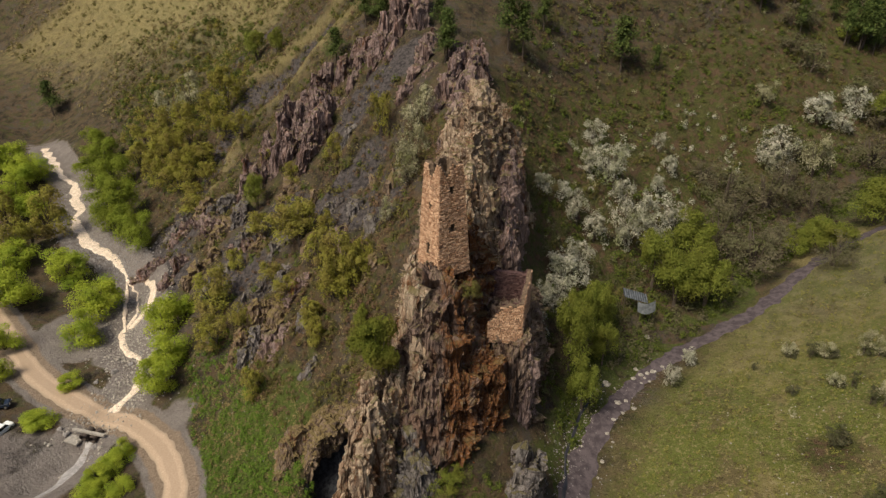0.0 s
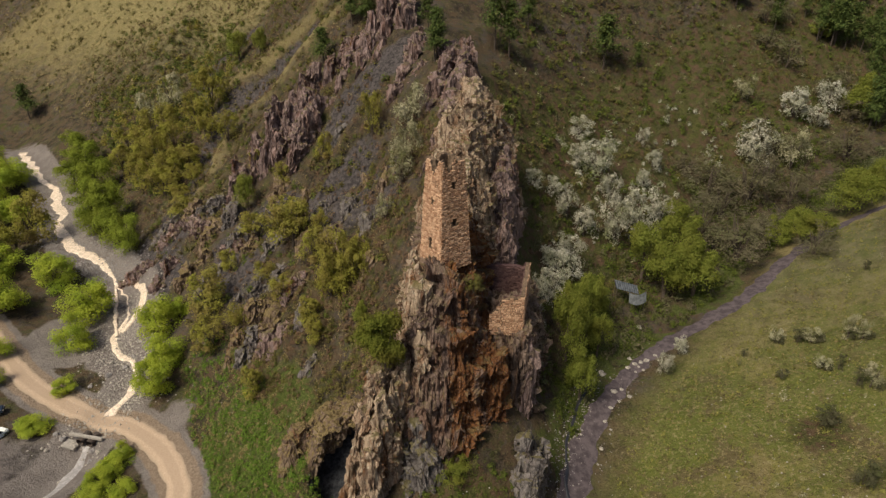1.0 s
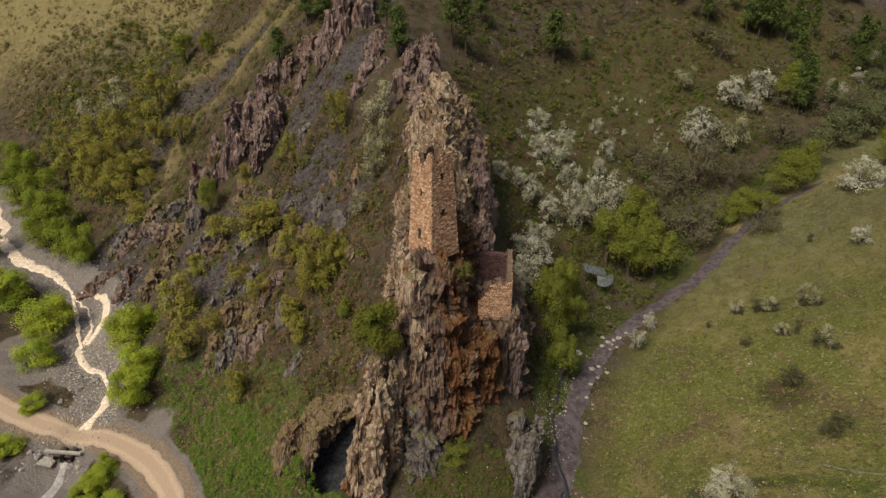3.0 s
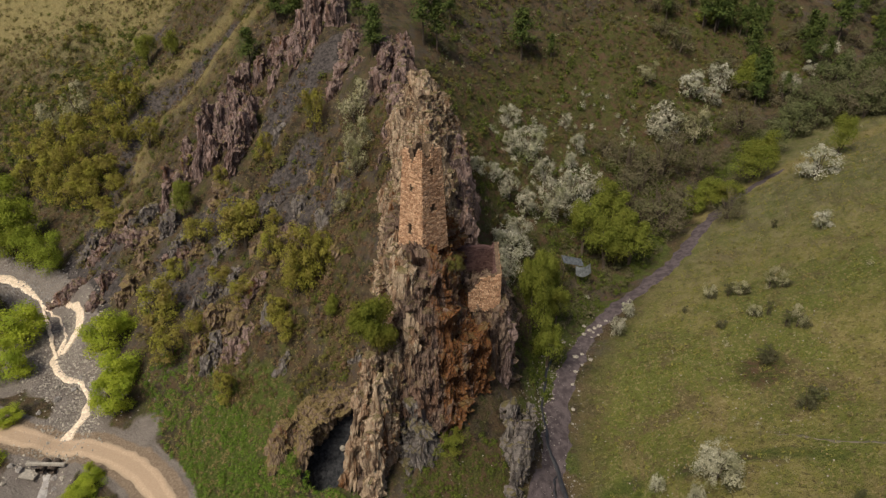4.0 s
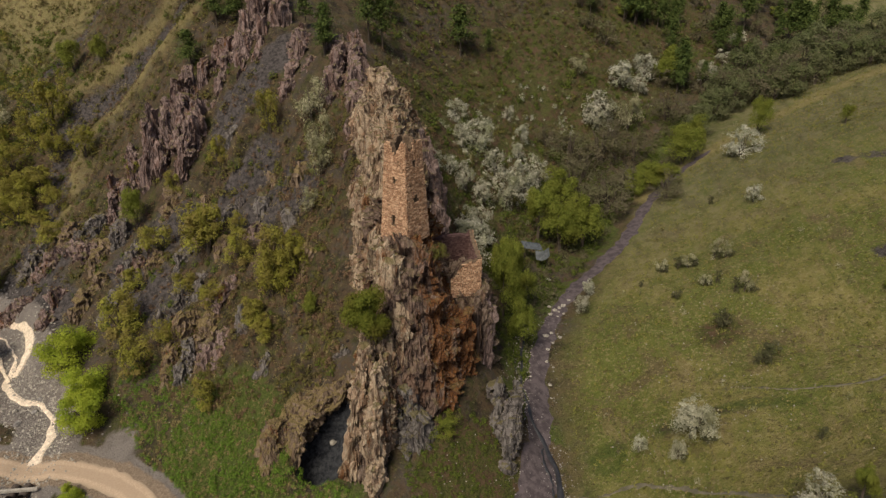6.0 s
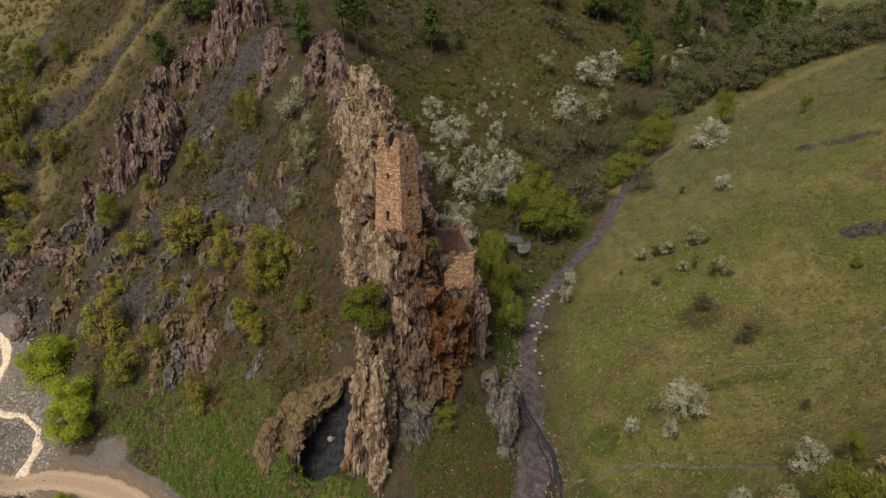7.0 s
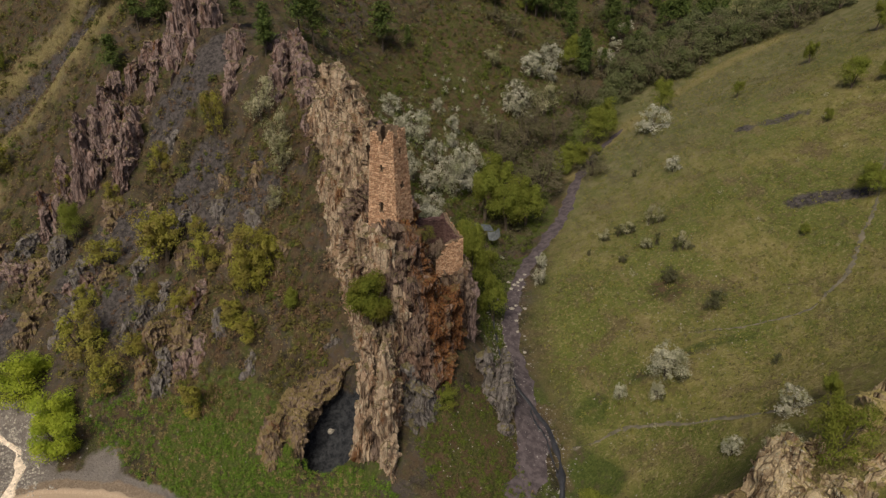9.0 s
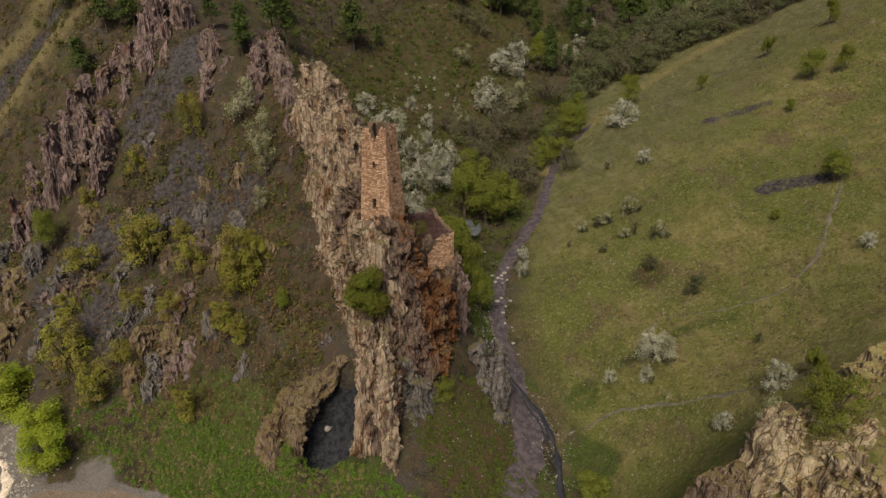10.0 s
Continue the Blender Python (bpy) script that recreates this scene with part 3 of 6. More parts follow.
def crag(name, crest, material, label, square=1.6, lean=0.0, rough=1.0, step=0.32, sink=2.0, seed=0, ends=2.5, jag=1.2, parent=None, upright=1.0):
    """A rock rib along a crest of (x, y, z, foot to the left, foot to the right), seen along the crest. square: how upright its flanks are."""
    c = along(crest, step)
    d = np.gradient(c[:, :2], axis=0)
    d /= np.linalg.norm(d, axis=1)[:, None] + 1e-9
    side = np.stack([d[:, 1], -d[:, 0]], 1)  # to the right of the way
    run = np.append(0, np.cumsum(np.linalg.norm(np.diff(c[:, :2], axis=0), axis=1)))
    cap = np.clip(np.minimum(run, run[-1] - run) / ends, 0, 1)
    cap = np.sqrt(1 - (1 - cap) ** 2) * 0.96 + 0.04
    th = np.linspace(-math.pi / 2, math.pi / 2, 241)
    off, up = np.sign(th) * np.abs(np.sin(th)) ** (2 / square), np.cos(th) ** (2 / square)
    drop = max(c[:, 2].max() - ground_z(c[:, 0], c[:, 1]).min(), 3.0)
    width = (c[:, 3] + c[:, 4]).max()
    count = int((2 * drop + width) / step)
    arc = np.append(0, np.cumsum(np.hypot(np.diff(off) * width / 2, np.diff(up) * drop)))
    s = np.linspace(0, arc[-1], count)
    off, up = np.interp(s, arc, off), np.interp(s, arc, up)
    w = np.where(off[None, :] < 0, c[:, 3:4], c[:, 4:5]) * cap[:, None]
    w = w * (1 + 0.12 * np.sin(run * 1.3 + seed))[:, None]
    px = c[:, 0:1] + side[:, 0:1] * (off[None] * w + lean * up[None])
    py = c[:, 1:2] + side[:, 1:2] * (off[None] * w + lean * up[None])
    foot = np.minimum(ground_z(px, py), ground_z(c[:, 0], c[:, 1])[:, None]) - sink
    tooth = np.array([noise.cell(Vector((r * 0.55 + seed, seed * 3.0, 0))) - 0.5 + 0.8 * noise.noise(Vector((r * 0.5, seed * 5.0, 0))) for r in run])
    c[:, 2] += jag * tooth
    top = foot + (c[:, 2:3] - foot) * cap[:, None] ** 0.7
    pz = foot + (top - foot) * up[None]
    g = np.stack([px, py, pz], -1)
    n = np.cross(np.gradient(g, axis=0), np.gradient(g, axis=1))
    n /= np.linalg.norm(n, axis=-1)[..., None] + 1e-9
    p = g.reshape(-1, 3) + np.array([seed * 13.1, seed * 7.7, 0.0])
    bend = np.stack([swell(p * 0.23, 1), swell(p * 0.23, 2), swell(p * 0.23, 3)], -1) + 0.35 * np.stack([swell(p * 0.8, 4), swell(p * 0.8, 5), swell(p * 0.8, 6)], -1)
    amount = 0.15 + 0.9 * swell(p * np.array([0.3, 0.3, 0.08]), 7) + 0.5 * swell(p * 0.55, 8)
    for k, (size, tall, tilt, out, joint) in enumerate(JOINTS):
        way, chance, gap = blocks(p * np.array([size, size, tall * upright]) + bend * (0.9, 0.7, 0.5)[k], 11 + k)
        amount += tilt * (way * (chance - 0.5)).sum(1) * 1.6 + out * (2 * chance[:, 1] - 1) - joint * np.clip(1 - gap / (0.16, 0.16, 0.18)[k], 0, 1)
    amount += 0.2 * swell(p * np.array([2.6, 2.6, 0.9]), 21)
    g += n * (amount * rough).reshape(g.shape[:2])[..., None]
    idx = np.arange(g.shape[0] * g.shape[1]).reshape(g.shape[:2])
    faces = np.stack([idx[:-1, :-1], idx[:-1, 1:], idx[1:, 1:], idx[1:, :-1]], -1).reshape(-1, 4)
    ob = mesh_object(name, g.reshape(-1, 3), faces.tolist(), material, parent)
    return tagged(ob, label) if parent else tagged(ob, label, "rock", "crags")


def rock_group(name, label):
    return tagged(new(name), label, "rock", "crags")


main_crag = rock_group("rock_crag", "rusty brown and grey rock crag carrying a stone tower")
crag("rock_face", [(-2.2, 60.8, 14, 3.4, 5), (-2.4, 63.5, 22, 4, 6), (-2.0, 66.5, 30.5, 4, 5.4), (-0.8, 69.3, 35.8, 4, 4.6), (0, 74, 37, 5, 4.2), (1.4, 79, 37.2, 5.5, 4), (2.4, 84, 38, 6, 5)], RUSTY, "rust-stained rock face", 2.6, rough=0.85, upright=1.7, step=0.2, seed=1, parent=main_crag)
crag("pillar", [(-3.9, 67.6, 28, 1.5, 1.6), (-3.5, 69.2, 34.6, 1.7, 2), (-3.4, 71.5, 36.4, 1.8, 2.4), (-3.8, 75, 36, 1.9, 2.6), (-3.7, 79, 33, 1.8, 2.4)], ROCK, "pale grey split pillar", 2.4, rough=0.6, step=0.24, seed=21, ends=1.2, parent=main_crag)
crag("pillar", [(-3.6, 62.6, 18, 1.4, 1.4), (-3.7, 64.2, 27, 1.7, 1.7), (-3.5, 66.3, 29.8, 1.6, 1.6), (-3.2, 68.5, 31, 1.4, 1.4)], ROCK, "grey pillar", 2.2, rough=0.5, step=0.24, seed=22, ends=1.2, parent=main_crag)
crag("rib", [(-6.4, 68, 26, 2.0, 2.2), (-8.2, 65, 26.6, 1.6, 1.8), (-9.6, 62.6, 25.2, 1.3, 1.5), (-11.8, 60.6, 19.6, 1.2, 1.3), (-13, 59.8, 12.6, 1.1, 1.2), (-13.9, 58.8, 4.5, 1.0, 1.1)], ROCK, "narrow pale rib running down the front", 1.8, rough=0.5, upright=1.2, step=0.2, seed=3, ends=0.9, parent=main_crag)
crag("rib", [(-5.2, 65.5, 26, 2.0, 2.2), (-7.6, 62, 24.6, 1.5, 1.6), (-9.1, 59.2, 22.6, 1.2, 1.3), (-9.9, 57.2, 17.4, 1.1, 1.2), (-10.4, 55.8, 11.6, 1.0, 1.2), (-11.2, 54.2, 8.2, 1.0, 1.1), (-12.2, 52, 4.5, 0.9, 1.0)], ROCK, "pale knobbly rib dropping to the grass", 1.8, rough=0.5, upright=1.2, step=0.2, seed=13, ends=0.9, parent=main_crag)
crag("flank", [(-7.4, 64.5, 22.5, 1.6, 1.8), (-9.6, 61.2, 19, 1.6, 1.6), (-11, 58.6, 12.5, 1.5, 1.4), (-12, 56.6, 6, 1.3, 1.2)], SHELFROCK, "brown gap between two pale ribs", 1.8, rough=0.5, upright=1.3, step=0.22, seed=35, parent=main_crag)
crag("shelf", [(9.3, 68.0, 24.8, 2.4, 1.8), (9.6, 70, 26.5, 3.6, 2.8), (9.8, 75, 26.7, 5, 3.6), (10.2, 81, 26.9, 6, 4), (10.5, 87, 26.5, 6, 4)], SHELFROCK, "steep brown shelf carrying a ruined house", 3.2, upright=1.6, step=0.22, rough=0.75, seed=4, jag=0.3, parent=main_crag)
crag("slab", [(1.8, 99, 38.5, 2.2, 2.5), (0.9, 95, 37.5, 2.1, 3), (-0.8, 90, 35.5, 2.0, 3), (-2.3, 84, 33, 1.9, 3), (-3.4, 78, 31, 1.8, 3), (-4.4, 73, 28.5, 1.7, 3), (-5.1, 70, 25, 1.6, 3)], ROCK, "pale upright slab wall", 1.7, rough=0.65, step=0.24, seed=27, parent=main_crag, upright=0.42)
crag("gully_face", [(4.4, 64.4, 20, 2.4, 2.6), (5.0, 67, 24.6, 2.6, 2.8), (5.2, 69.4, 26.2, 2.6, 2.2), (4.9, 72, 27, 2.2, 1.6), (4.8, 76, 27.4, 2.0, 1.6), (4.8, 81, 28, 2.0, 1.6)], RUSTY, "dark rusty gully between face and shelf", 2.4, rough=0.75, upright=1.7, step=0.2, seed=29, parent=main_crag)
crag("slab", [(-4.4, 63.2, 20.5, 1.6, 1.8), (-3.6, 60.8, 17.6, 1.7, 2.1), (-2.8, 58.8, 13.6, 1.8, 2.3), (-2.0, 57.2, 9.5, 1.5, 1.8)], SLATEROCK, "blue-grey slate slab at the foot of the face", 1.8, rough=0.5, step=0.2, seed=33, parent=main_crag)
crag("pillar", [(11.0, 67.8, 15, 0.8, 0.8), (11.3, 69.0, 24.2, 0.9, 0.9), (11.6, 71.0, 25.4, 0.9, 0.9), (12.0, 73, 24.5, 0.9, 0.9)], PURPLE, "pale pillar under the ruined house", 2.4, rough=0.5, step=0.2, seed=34, ends=1.0, parent=main_crag)
fin = rock_group("rock_fin", "tall upright fin of grey and purple rock behind a tower")
crag("slab", [(2.6, 79, 37.5, 3, 5), (3.6, 86, 43.5, 3, 5.5), (4.8, 95, 48.8, 3.2, 6.5), (6.2, 103, 50.2, 3.6, 7.5), (6.8, 109, 51.5, 4.4, 9), (6, 114, 48, 5, 9)], ROCK, "pale sharp slab", 1.05, rough=0.7, step=0.26, seed=2, parent=fin, upright=0.36)
crag("slab", [(1.0, 84, 35, 1.6, 1.6), (1.4, 89, 40.5, 2.2, 2.2), (1.8, 95, 44.0, 2.4, 2.4), (2.6, 102, 46.8, 2.6, 2.6), (2.8, 108, 47, 2.6, 2.6)], ROCK, "pale slab split from the fin", 1.8, rough=0.55, step=0.24, seed=23, parent=fin, upright=0.36)
crag("slab", [(9.4, 86, 33, 2, 2), (9.8, 92, 39, 2.4, 2.4), (10.6, 98, 42, 2.6, 2.6), (11.4, 105, 42, 2.6, 2.6)], PURPLE, "darker purple slab on the right flank", 1.9, rough=0.55, step=0.26, seed=24, parent=fin, upright=0.36)
crag("rock_fin", [(13.0, 62.6, 13, 0.6, 0.6), (12.2, 60.6, 18, 0.65, 0.6), (11, 58, 15.2, 0.6, 0.6), (9.4, 55.6, 11, 0.6, 0.6), (7.6, 53.4, 7.4, 0.6, 0.6), (6.4, 51.6, 4.5, 0.6, 0.6)], SLATEROCK, "small jagged grey rock fin beside a dirt track", 1.7, rough=0.42, step=0.16, seed=5, jag=2.6)
overhang = rock_group("overhanging_rock", "grassy brown rock overhanging a dark slate hollow")
crag("roof_slab", [(-6.5, 76.0, 15.2, 1.8, 3.0), (-11.0, 76.0, 13.4, 1.8, 3.0), (-15, 75.6, 11.8, 1.8, 3.4), (-18, 74.6, 10.4, 1.8, 3.4), (-20.6, 73.0, 8.8, 1.6, 3.0), (-22.6, 71.0, 6.6, 1.4, 2.4)], ARCHROCK, "", 3.0, -4.2, 0.42, step=0.22, seed=6, jag=0.4, parent=overhang, upright=2.0)
crag("leg", [(-17, 74.2, 9.9, 1.4, 2.4), (-19.8, 72.9, 9.3, 1.5, 2.6), (-22, 71.2, 8.3, 1.5, 2.4), (-23.4, 69.4, 7.0, 1.5, 2.2), (-23.4, 67.8, 5.0, 1.3, 1.6)], ARCHROCK, "", 2.4, 0.0, 0.5, step=0.2, seed=7, jag=0.6, parent=overhang, upright=1.4)
crag("rock_stump", [(11.0, 64.4, 13.6, 0.9, 0.8), (10.8, 62.8, 15.6, 0.8, 0.7), (9.8, 60.8, 11.4, 0.8, 0.8), (8.6, 58.6, 8.4, 0.9, 0.8)], SLATEROCK, "squat grey lichened rock stump beside a thin fin", 2.0, rough=0.6, step=0.18, seed=51, ends=1.2, jag=1.6)
cliff = rock_group("rock_cliff", "purple columnar rock cliff band on the hillside")
CLIFF_FINS = [
    [(-35, 149.5, 38, 2.0), (-36.1, 145, 37.8, 1.7), (-37.6, 142.4, 31, 1.6), (-39.4, 140, 20.5, 1.4)],
    [(-31.5, 149.5, 38, 2.0), (-33, 145.1, 36.6, 1.7), (-35, 141.4, 29.5, 1.6), (-37.4, 138, 20.5, 1.3)],
    [(-26, 141.5, 38, 1.8), (-28.4, 136.8, 36.3, 1.5), (-31.5, 135.4, 29.5, 1.4), (-35.5, 133.6, 21, 1.2)],
    [(-28.5, 150.5, 42, 2.2), (-29.5, 146, 39.8, 2.0), (-31, 143, 35.5, 1.7), (-32.5, 140.6, 30, 1.4)],
    [(-24.6, 146, 40, 1.4), (-25.8, 142.6, 38, 1.3), (-27.6, 140, 34, 1.1)],
    [(-33, 151.6, 38.4, 1.5), (-26.5, 151.4, 43.4, 1.4), (-21.5, 151, 47.6, 1.5), (-15.7, 150.2, 53.4, 1.6)],
    [(-12.5, 151.5, 55, 2.4), (-13.7, 146.5, 52.9, 2.1), (-15.5, 144.6, 47, 1.9), (-18.2, 142.4, 38.5, 1.6)],
    [(-16.8, 151, 51.5, 2.0), (-18, 147.8, 49, 1.8), (-20.5, 145.2, 43.8, 1.6), (-22.8, 143.2, 37.5, 1.3)],
    [(-9.5, 150.5, 57.5, 1.8), (-10, 146, 54.5, 1.6), (-11.6, 143, 48.5, 1.4), (-13.8, 140.6, 41.5, 1.2)],
    [(-41, 146.6, 31, 1.6), (-41.8, 142.5, 27.4, 1.5), (-43.6, 138.6, 20, 1.2)],
    [(-45, 145.4, 26, 1.5), (-46, 141.5, 22.6, 1.4), (-47.8, 137.6, 15.5, 1.2)],
    [(-9, 158.5, 66, 2.8), (-9.6, 153, 62, 2.4), (-10.8, 149.6, 56, 2.0)],
    [(-4.6, 156.5, 66, 2.2), (-5, 151, 62, 2.0), (-6.2, 146.6, 55.5, 1.6)],
]
for k, line in enumerate(CLIFF_FINS):
    crag("fin", [(p[0], p[1], p[2] + 0.6, 0.8 * p[3], 0.8 * p[3]) for p in line], PURPLE, "", 1.9, rough=0.6, step=0.25, upright=0.8, seed=60 + k, ends=1.0, jag=2.8, parent=cliff)
crown = rock_group("rock_fin", "purple columnar rock fins below pines on the ridge")
CROWN_FINS = [
    [(-2, 142.5, 54.5, 1.9), (-3.4, 137.8, 54.3, 1.6), (-5.4, 133.6, 48.6, 1.5), (-8.4, 128, 39.5, 1.3)],
    [(-1.2, 134.6, 50.5, 1.1), (-2.5, 130.8, 47.4, 1.1), (-4.8, 126, 41, 0.9)],
    [(4, 134.5, 54.8, 1.9), (3, 128.6, 53.2, 1.7), (1, 124, 48.6, 1.5), (-1.8, 118.6, 42, 1.2)],
    [(6.8, 131.5, 54.4, 1.8), (6.2, 126, 52, 1.7), (4.8, 120.6, 47.5, 1.5)],
    [(4.4, 118.5, 49.4, 1.7), (2.6, 113.4, 47.3, 1.5), (0.6, 107.6, 42.4, 1.4), (-2.2, 101, 35.5, 1.1)],
    [(3.8, 110.5, 46.8, 1.5), (2, 105, 43.6, 1.4), (-0.8, 98, 37, 1.2), (-2.4, 93.6, 31.5, 1.0)],
]
for k, line in enumerate(CROWN_FINS):
    crag("fin", [(*p, p[3]) for p in line], PURPLE, "", 1.8, rough=0.58, step=0.25, upright=0.8, seed=90 + k, ends=1.2, jag=2.0, parent=crown)
crag("rock_rib", [(-30.5, 100.5, 15.5, 1.4, 1.4), (-33.4, 99.6, 14, 1.6, 1.6), (-36.4, 97, 10.8, 1.6, 1.6), (-38, 93.6, 6.6, 1.4, 1.4), (-38.4, 91, 3.5, 1.2, 1.2)], ARCHROCK, "low grassy rock rib at the foot of the slope", 1.8, rough=0.4, step=0.22, seed=10)
crag("rock_rib", [(-28.6, 100, 15.6, 1.4, 1.4), (-29.6, 96, 13.4, 1.6, 1.6), (-31.6, 92, 9.6, 1.5, 1.5), (-33, 88.4, 5, 1.2, 1.2)], ARCHROCK, "short grassy rock rib in the slope", 1.8, rough=0.4, step=0.22, seed=11)
outcrop = rock_group("rock_outcrop", "sunlit buff rock outcrop with grass above the meadow")
crag("knob", [(11.4, 19.4, 27, 1.8, 2), (12.5, 18.1, 32.3, 2.2, 2.2), (13.8, 17, 32.9, 2.3, 2.1), (14.8, 15.8, 29, 1.8, 1.8)], BUFF, "pale rounded knob", 2.2, rough=0.5, step=0.2, seed=12, jag=0.6, ends=1.4, parent=outcrop, upright=0.9)
crag("ledge", [(7, 21.5, 19, 1.8, 2), (9.2, 20.4, 25, 2.2, 2.2), (10.8, 18.8, 26.5, 2.2, 2.2), (11.5, 16.5, 26, 2, 2)], ARCHROCK, "grassy brown shoulder", 2.0, rough=0.5, step=0.22, seed=41, parent=outcrop, upright=0.9)
crag("block", [(16.9, 16.4, 27.6, 1.5, 1.8), (16.3, 14.6, 29.2, 1.6, 1.8), (16.5, 12.4, 29.4, 1.7, 1.8), (17, 10, 29.8, 1.7, 2), (18, 7.6, 30.4, 1.6, 2)], BUFF, "", 2.6, rough=0.6, step=0.22, seed=45, jag=1.6, ends=1.2, parent=outcrop, upright=0.9)
crag("block", [(14.4, 15, 26.2, 1.4, 1.5), (14.0, 13, 27.0, 1.5, 1.5), (14.5, 10.8, 27.5, 1.5, 1.5), (15.2, 8.4, 27.9, 1.5, 1.5), (15.8, 6.6, 28, 1.4, 1.5)], BUFF, "", 2.6, rough=0.6, step=0.22, seed=46, jag=1.6, ends=1.2, parent=outcrop, upright=0.9)
crag("ledge", [(14.6, 19.6, 25, 2, 2), (17.4, 18.6, 28, 2.2, 2.2), (20, 17.6, 28.8, 2.4, 2.4), (22, 16.5, 28, 2, 2)], BUFF, "", 2.2, rough=0.5, step=0.22, seed=42, parent=outcrop, upright=0.9)
crag("ledge", [(13.5, 15.2, 26, 1.8, 1.8), (16.5, 14.6, 28, 2.2, 2.2), (20, 13.2, 29, 2.4, 2.4), (24, 11, 30.5, 2.4, 2.4), (27, 9, 31.5, 2, 2)], BUFF, "", 2.2, rough=0.5, step=0.24, seed=44, parent=outcrop, upright=0.9)
crag("crown", [(20.5, 13.6, 28.5, 2, 2.4), (23.5, 14.6, 31.0, 2.4, 2.4), (26.5, 15.2, 32.6, 2.4, 2.4), (30, 14.8, 34.0, 3, 3), (34, 13, 34.6, 3, 3)], STRAWTOP, "straw-covered buff top", 2.2, rough=0.5, step=0.24, seed=43, jag=0.6, parent=outcrop, upright=0.9)
# slate ribs running down the fall line of the western slope
rng = random.Random(31)
LOWRIBS = [(-44.0, 141.2, -53.2, 136.6, 2.5, 1.8), (-51.0, 132.4, -64.4, 136.4, 2.5, 2), (-39.8, 124.5, -45.4, 122.4, 2, 1.6), (-32.8, 95.1, -36.0, 90.4, 3, 1.6), (-29.4, 93.6, -30.4, 90.5, 2.5, 1.5), (-26.8, 93.8, -29.0, 89.4, 2.2, 1.4), (-33.2, 105.8, -37.9, 104.4, 1.6, 1.3),
           (-24.0, 98.7, -29.4, 101.1, 2, 1.4), (-18.4, 110.0, -19.9, 105.8, 2, 1.6), (-9.1, 76.9, -10.5, 75.3, 2, 1.2), (-64.3, 132.2, -74.0, 133.4, 2.2, 1.8), (-57.6, 126.7, -61.3, 122.6, 2, 1.6)]
for k, (x0, y0, x1, y1, high, wide) in enumerate(LOWRIBS):
    pts = [(x0 + (x1 - x0) * f, y0 + (y1 - y0) * f) for f in (-0.2, 0.2, 0.5, 0.8, 1.1)]
    zs = ground_z([p[0] for p in pts], [p[1] for p in pts])
    crag("rock_rib", [(p[0], p[1], z + high * t, wide, wide) for p, z, t in zip(pts, zs, (0.3, 0.9, 1.0, 0.8, 0.2))], PURPLE if k % 3 else SLATEROCK, "grey slate rib standing out of the hillside", 1.6, rough=0.7, step=0.32, seed=240 + k, sink=1.0, jag=1.2)
RIBS = [(-52, 121, 9, 1.8), (-47, 117, 7, 1.5), (-50, 129, 8, 1.8), (-42, 125, 7, 1.6), (-38, 119, 6, 1.5), (-66, 146, 8, 1.8), (-28, 118, 6, 1.6), (-17, 113, 5, 1.6), (-25, 109, 5, 1.3), (-30, 105, 6, 1.5), (-12, 93, 4, 1.4), (-22, 84, 4, 1.2), (-34, 132, 6, 1.5), (-20, 133, 5, 1.4), (-9, 112, 4, 1.3), (-13, 104, 4, 1.5), (-18, 101, 5, 1.6), (-22, 117, 5, 1.7), (-14, 119, 4, 1.6), (-33, 113, 6, 1.7), (-27, 126, 5, 1.6), (-45, 132, 7, 1.8), (-56, 140, 7, 1.9), (-24, 92, 4, 1.2)]
for k, (x, y, length, high) in enumerate(RIBS):
    a = radians(rng.uniform(215, 250))
    dx, dy = math.cos(a) * length / 3, math.sin(a) * length / 3
    pts = [(x + dx * f, y + dy * f) for f in (-1.5, -0.5, 0.5, 1.5)]
    zs = ground_z([p[0] for p in pts], [p[1] for p in pts])
    crag("rock_rib", [(p[0], p[1], z + (high + 0.9) * t, high * 0.75, high * 0.75) for p, z, t in zip(pts, zs, (0.5, 0.9, 1.0, 0.7))], SLATEROCK if k % 2 else ARCHROCK, "slate rib standing out of the hillside", 1.7, rough=0.55, step=0.32, seed=100 + k, sink=1.0, jag=0.8)


# ---- stone tower and ruined house ----
def box_faces(k):
    return [(k, k + 3, k + 2, k + 1), (k + 4, k + 5, k + 6, k + 7), (k, k + 1, k + 5, k + 4), (k + 1, k + 2, k + 6, k + 5), (k + 2, k + 3, k + 7, k + 6), (k + 3, k, k + 4, k + 7)]


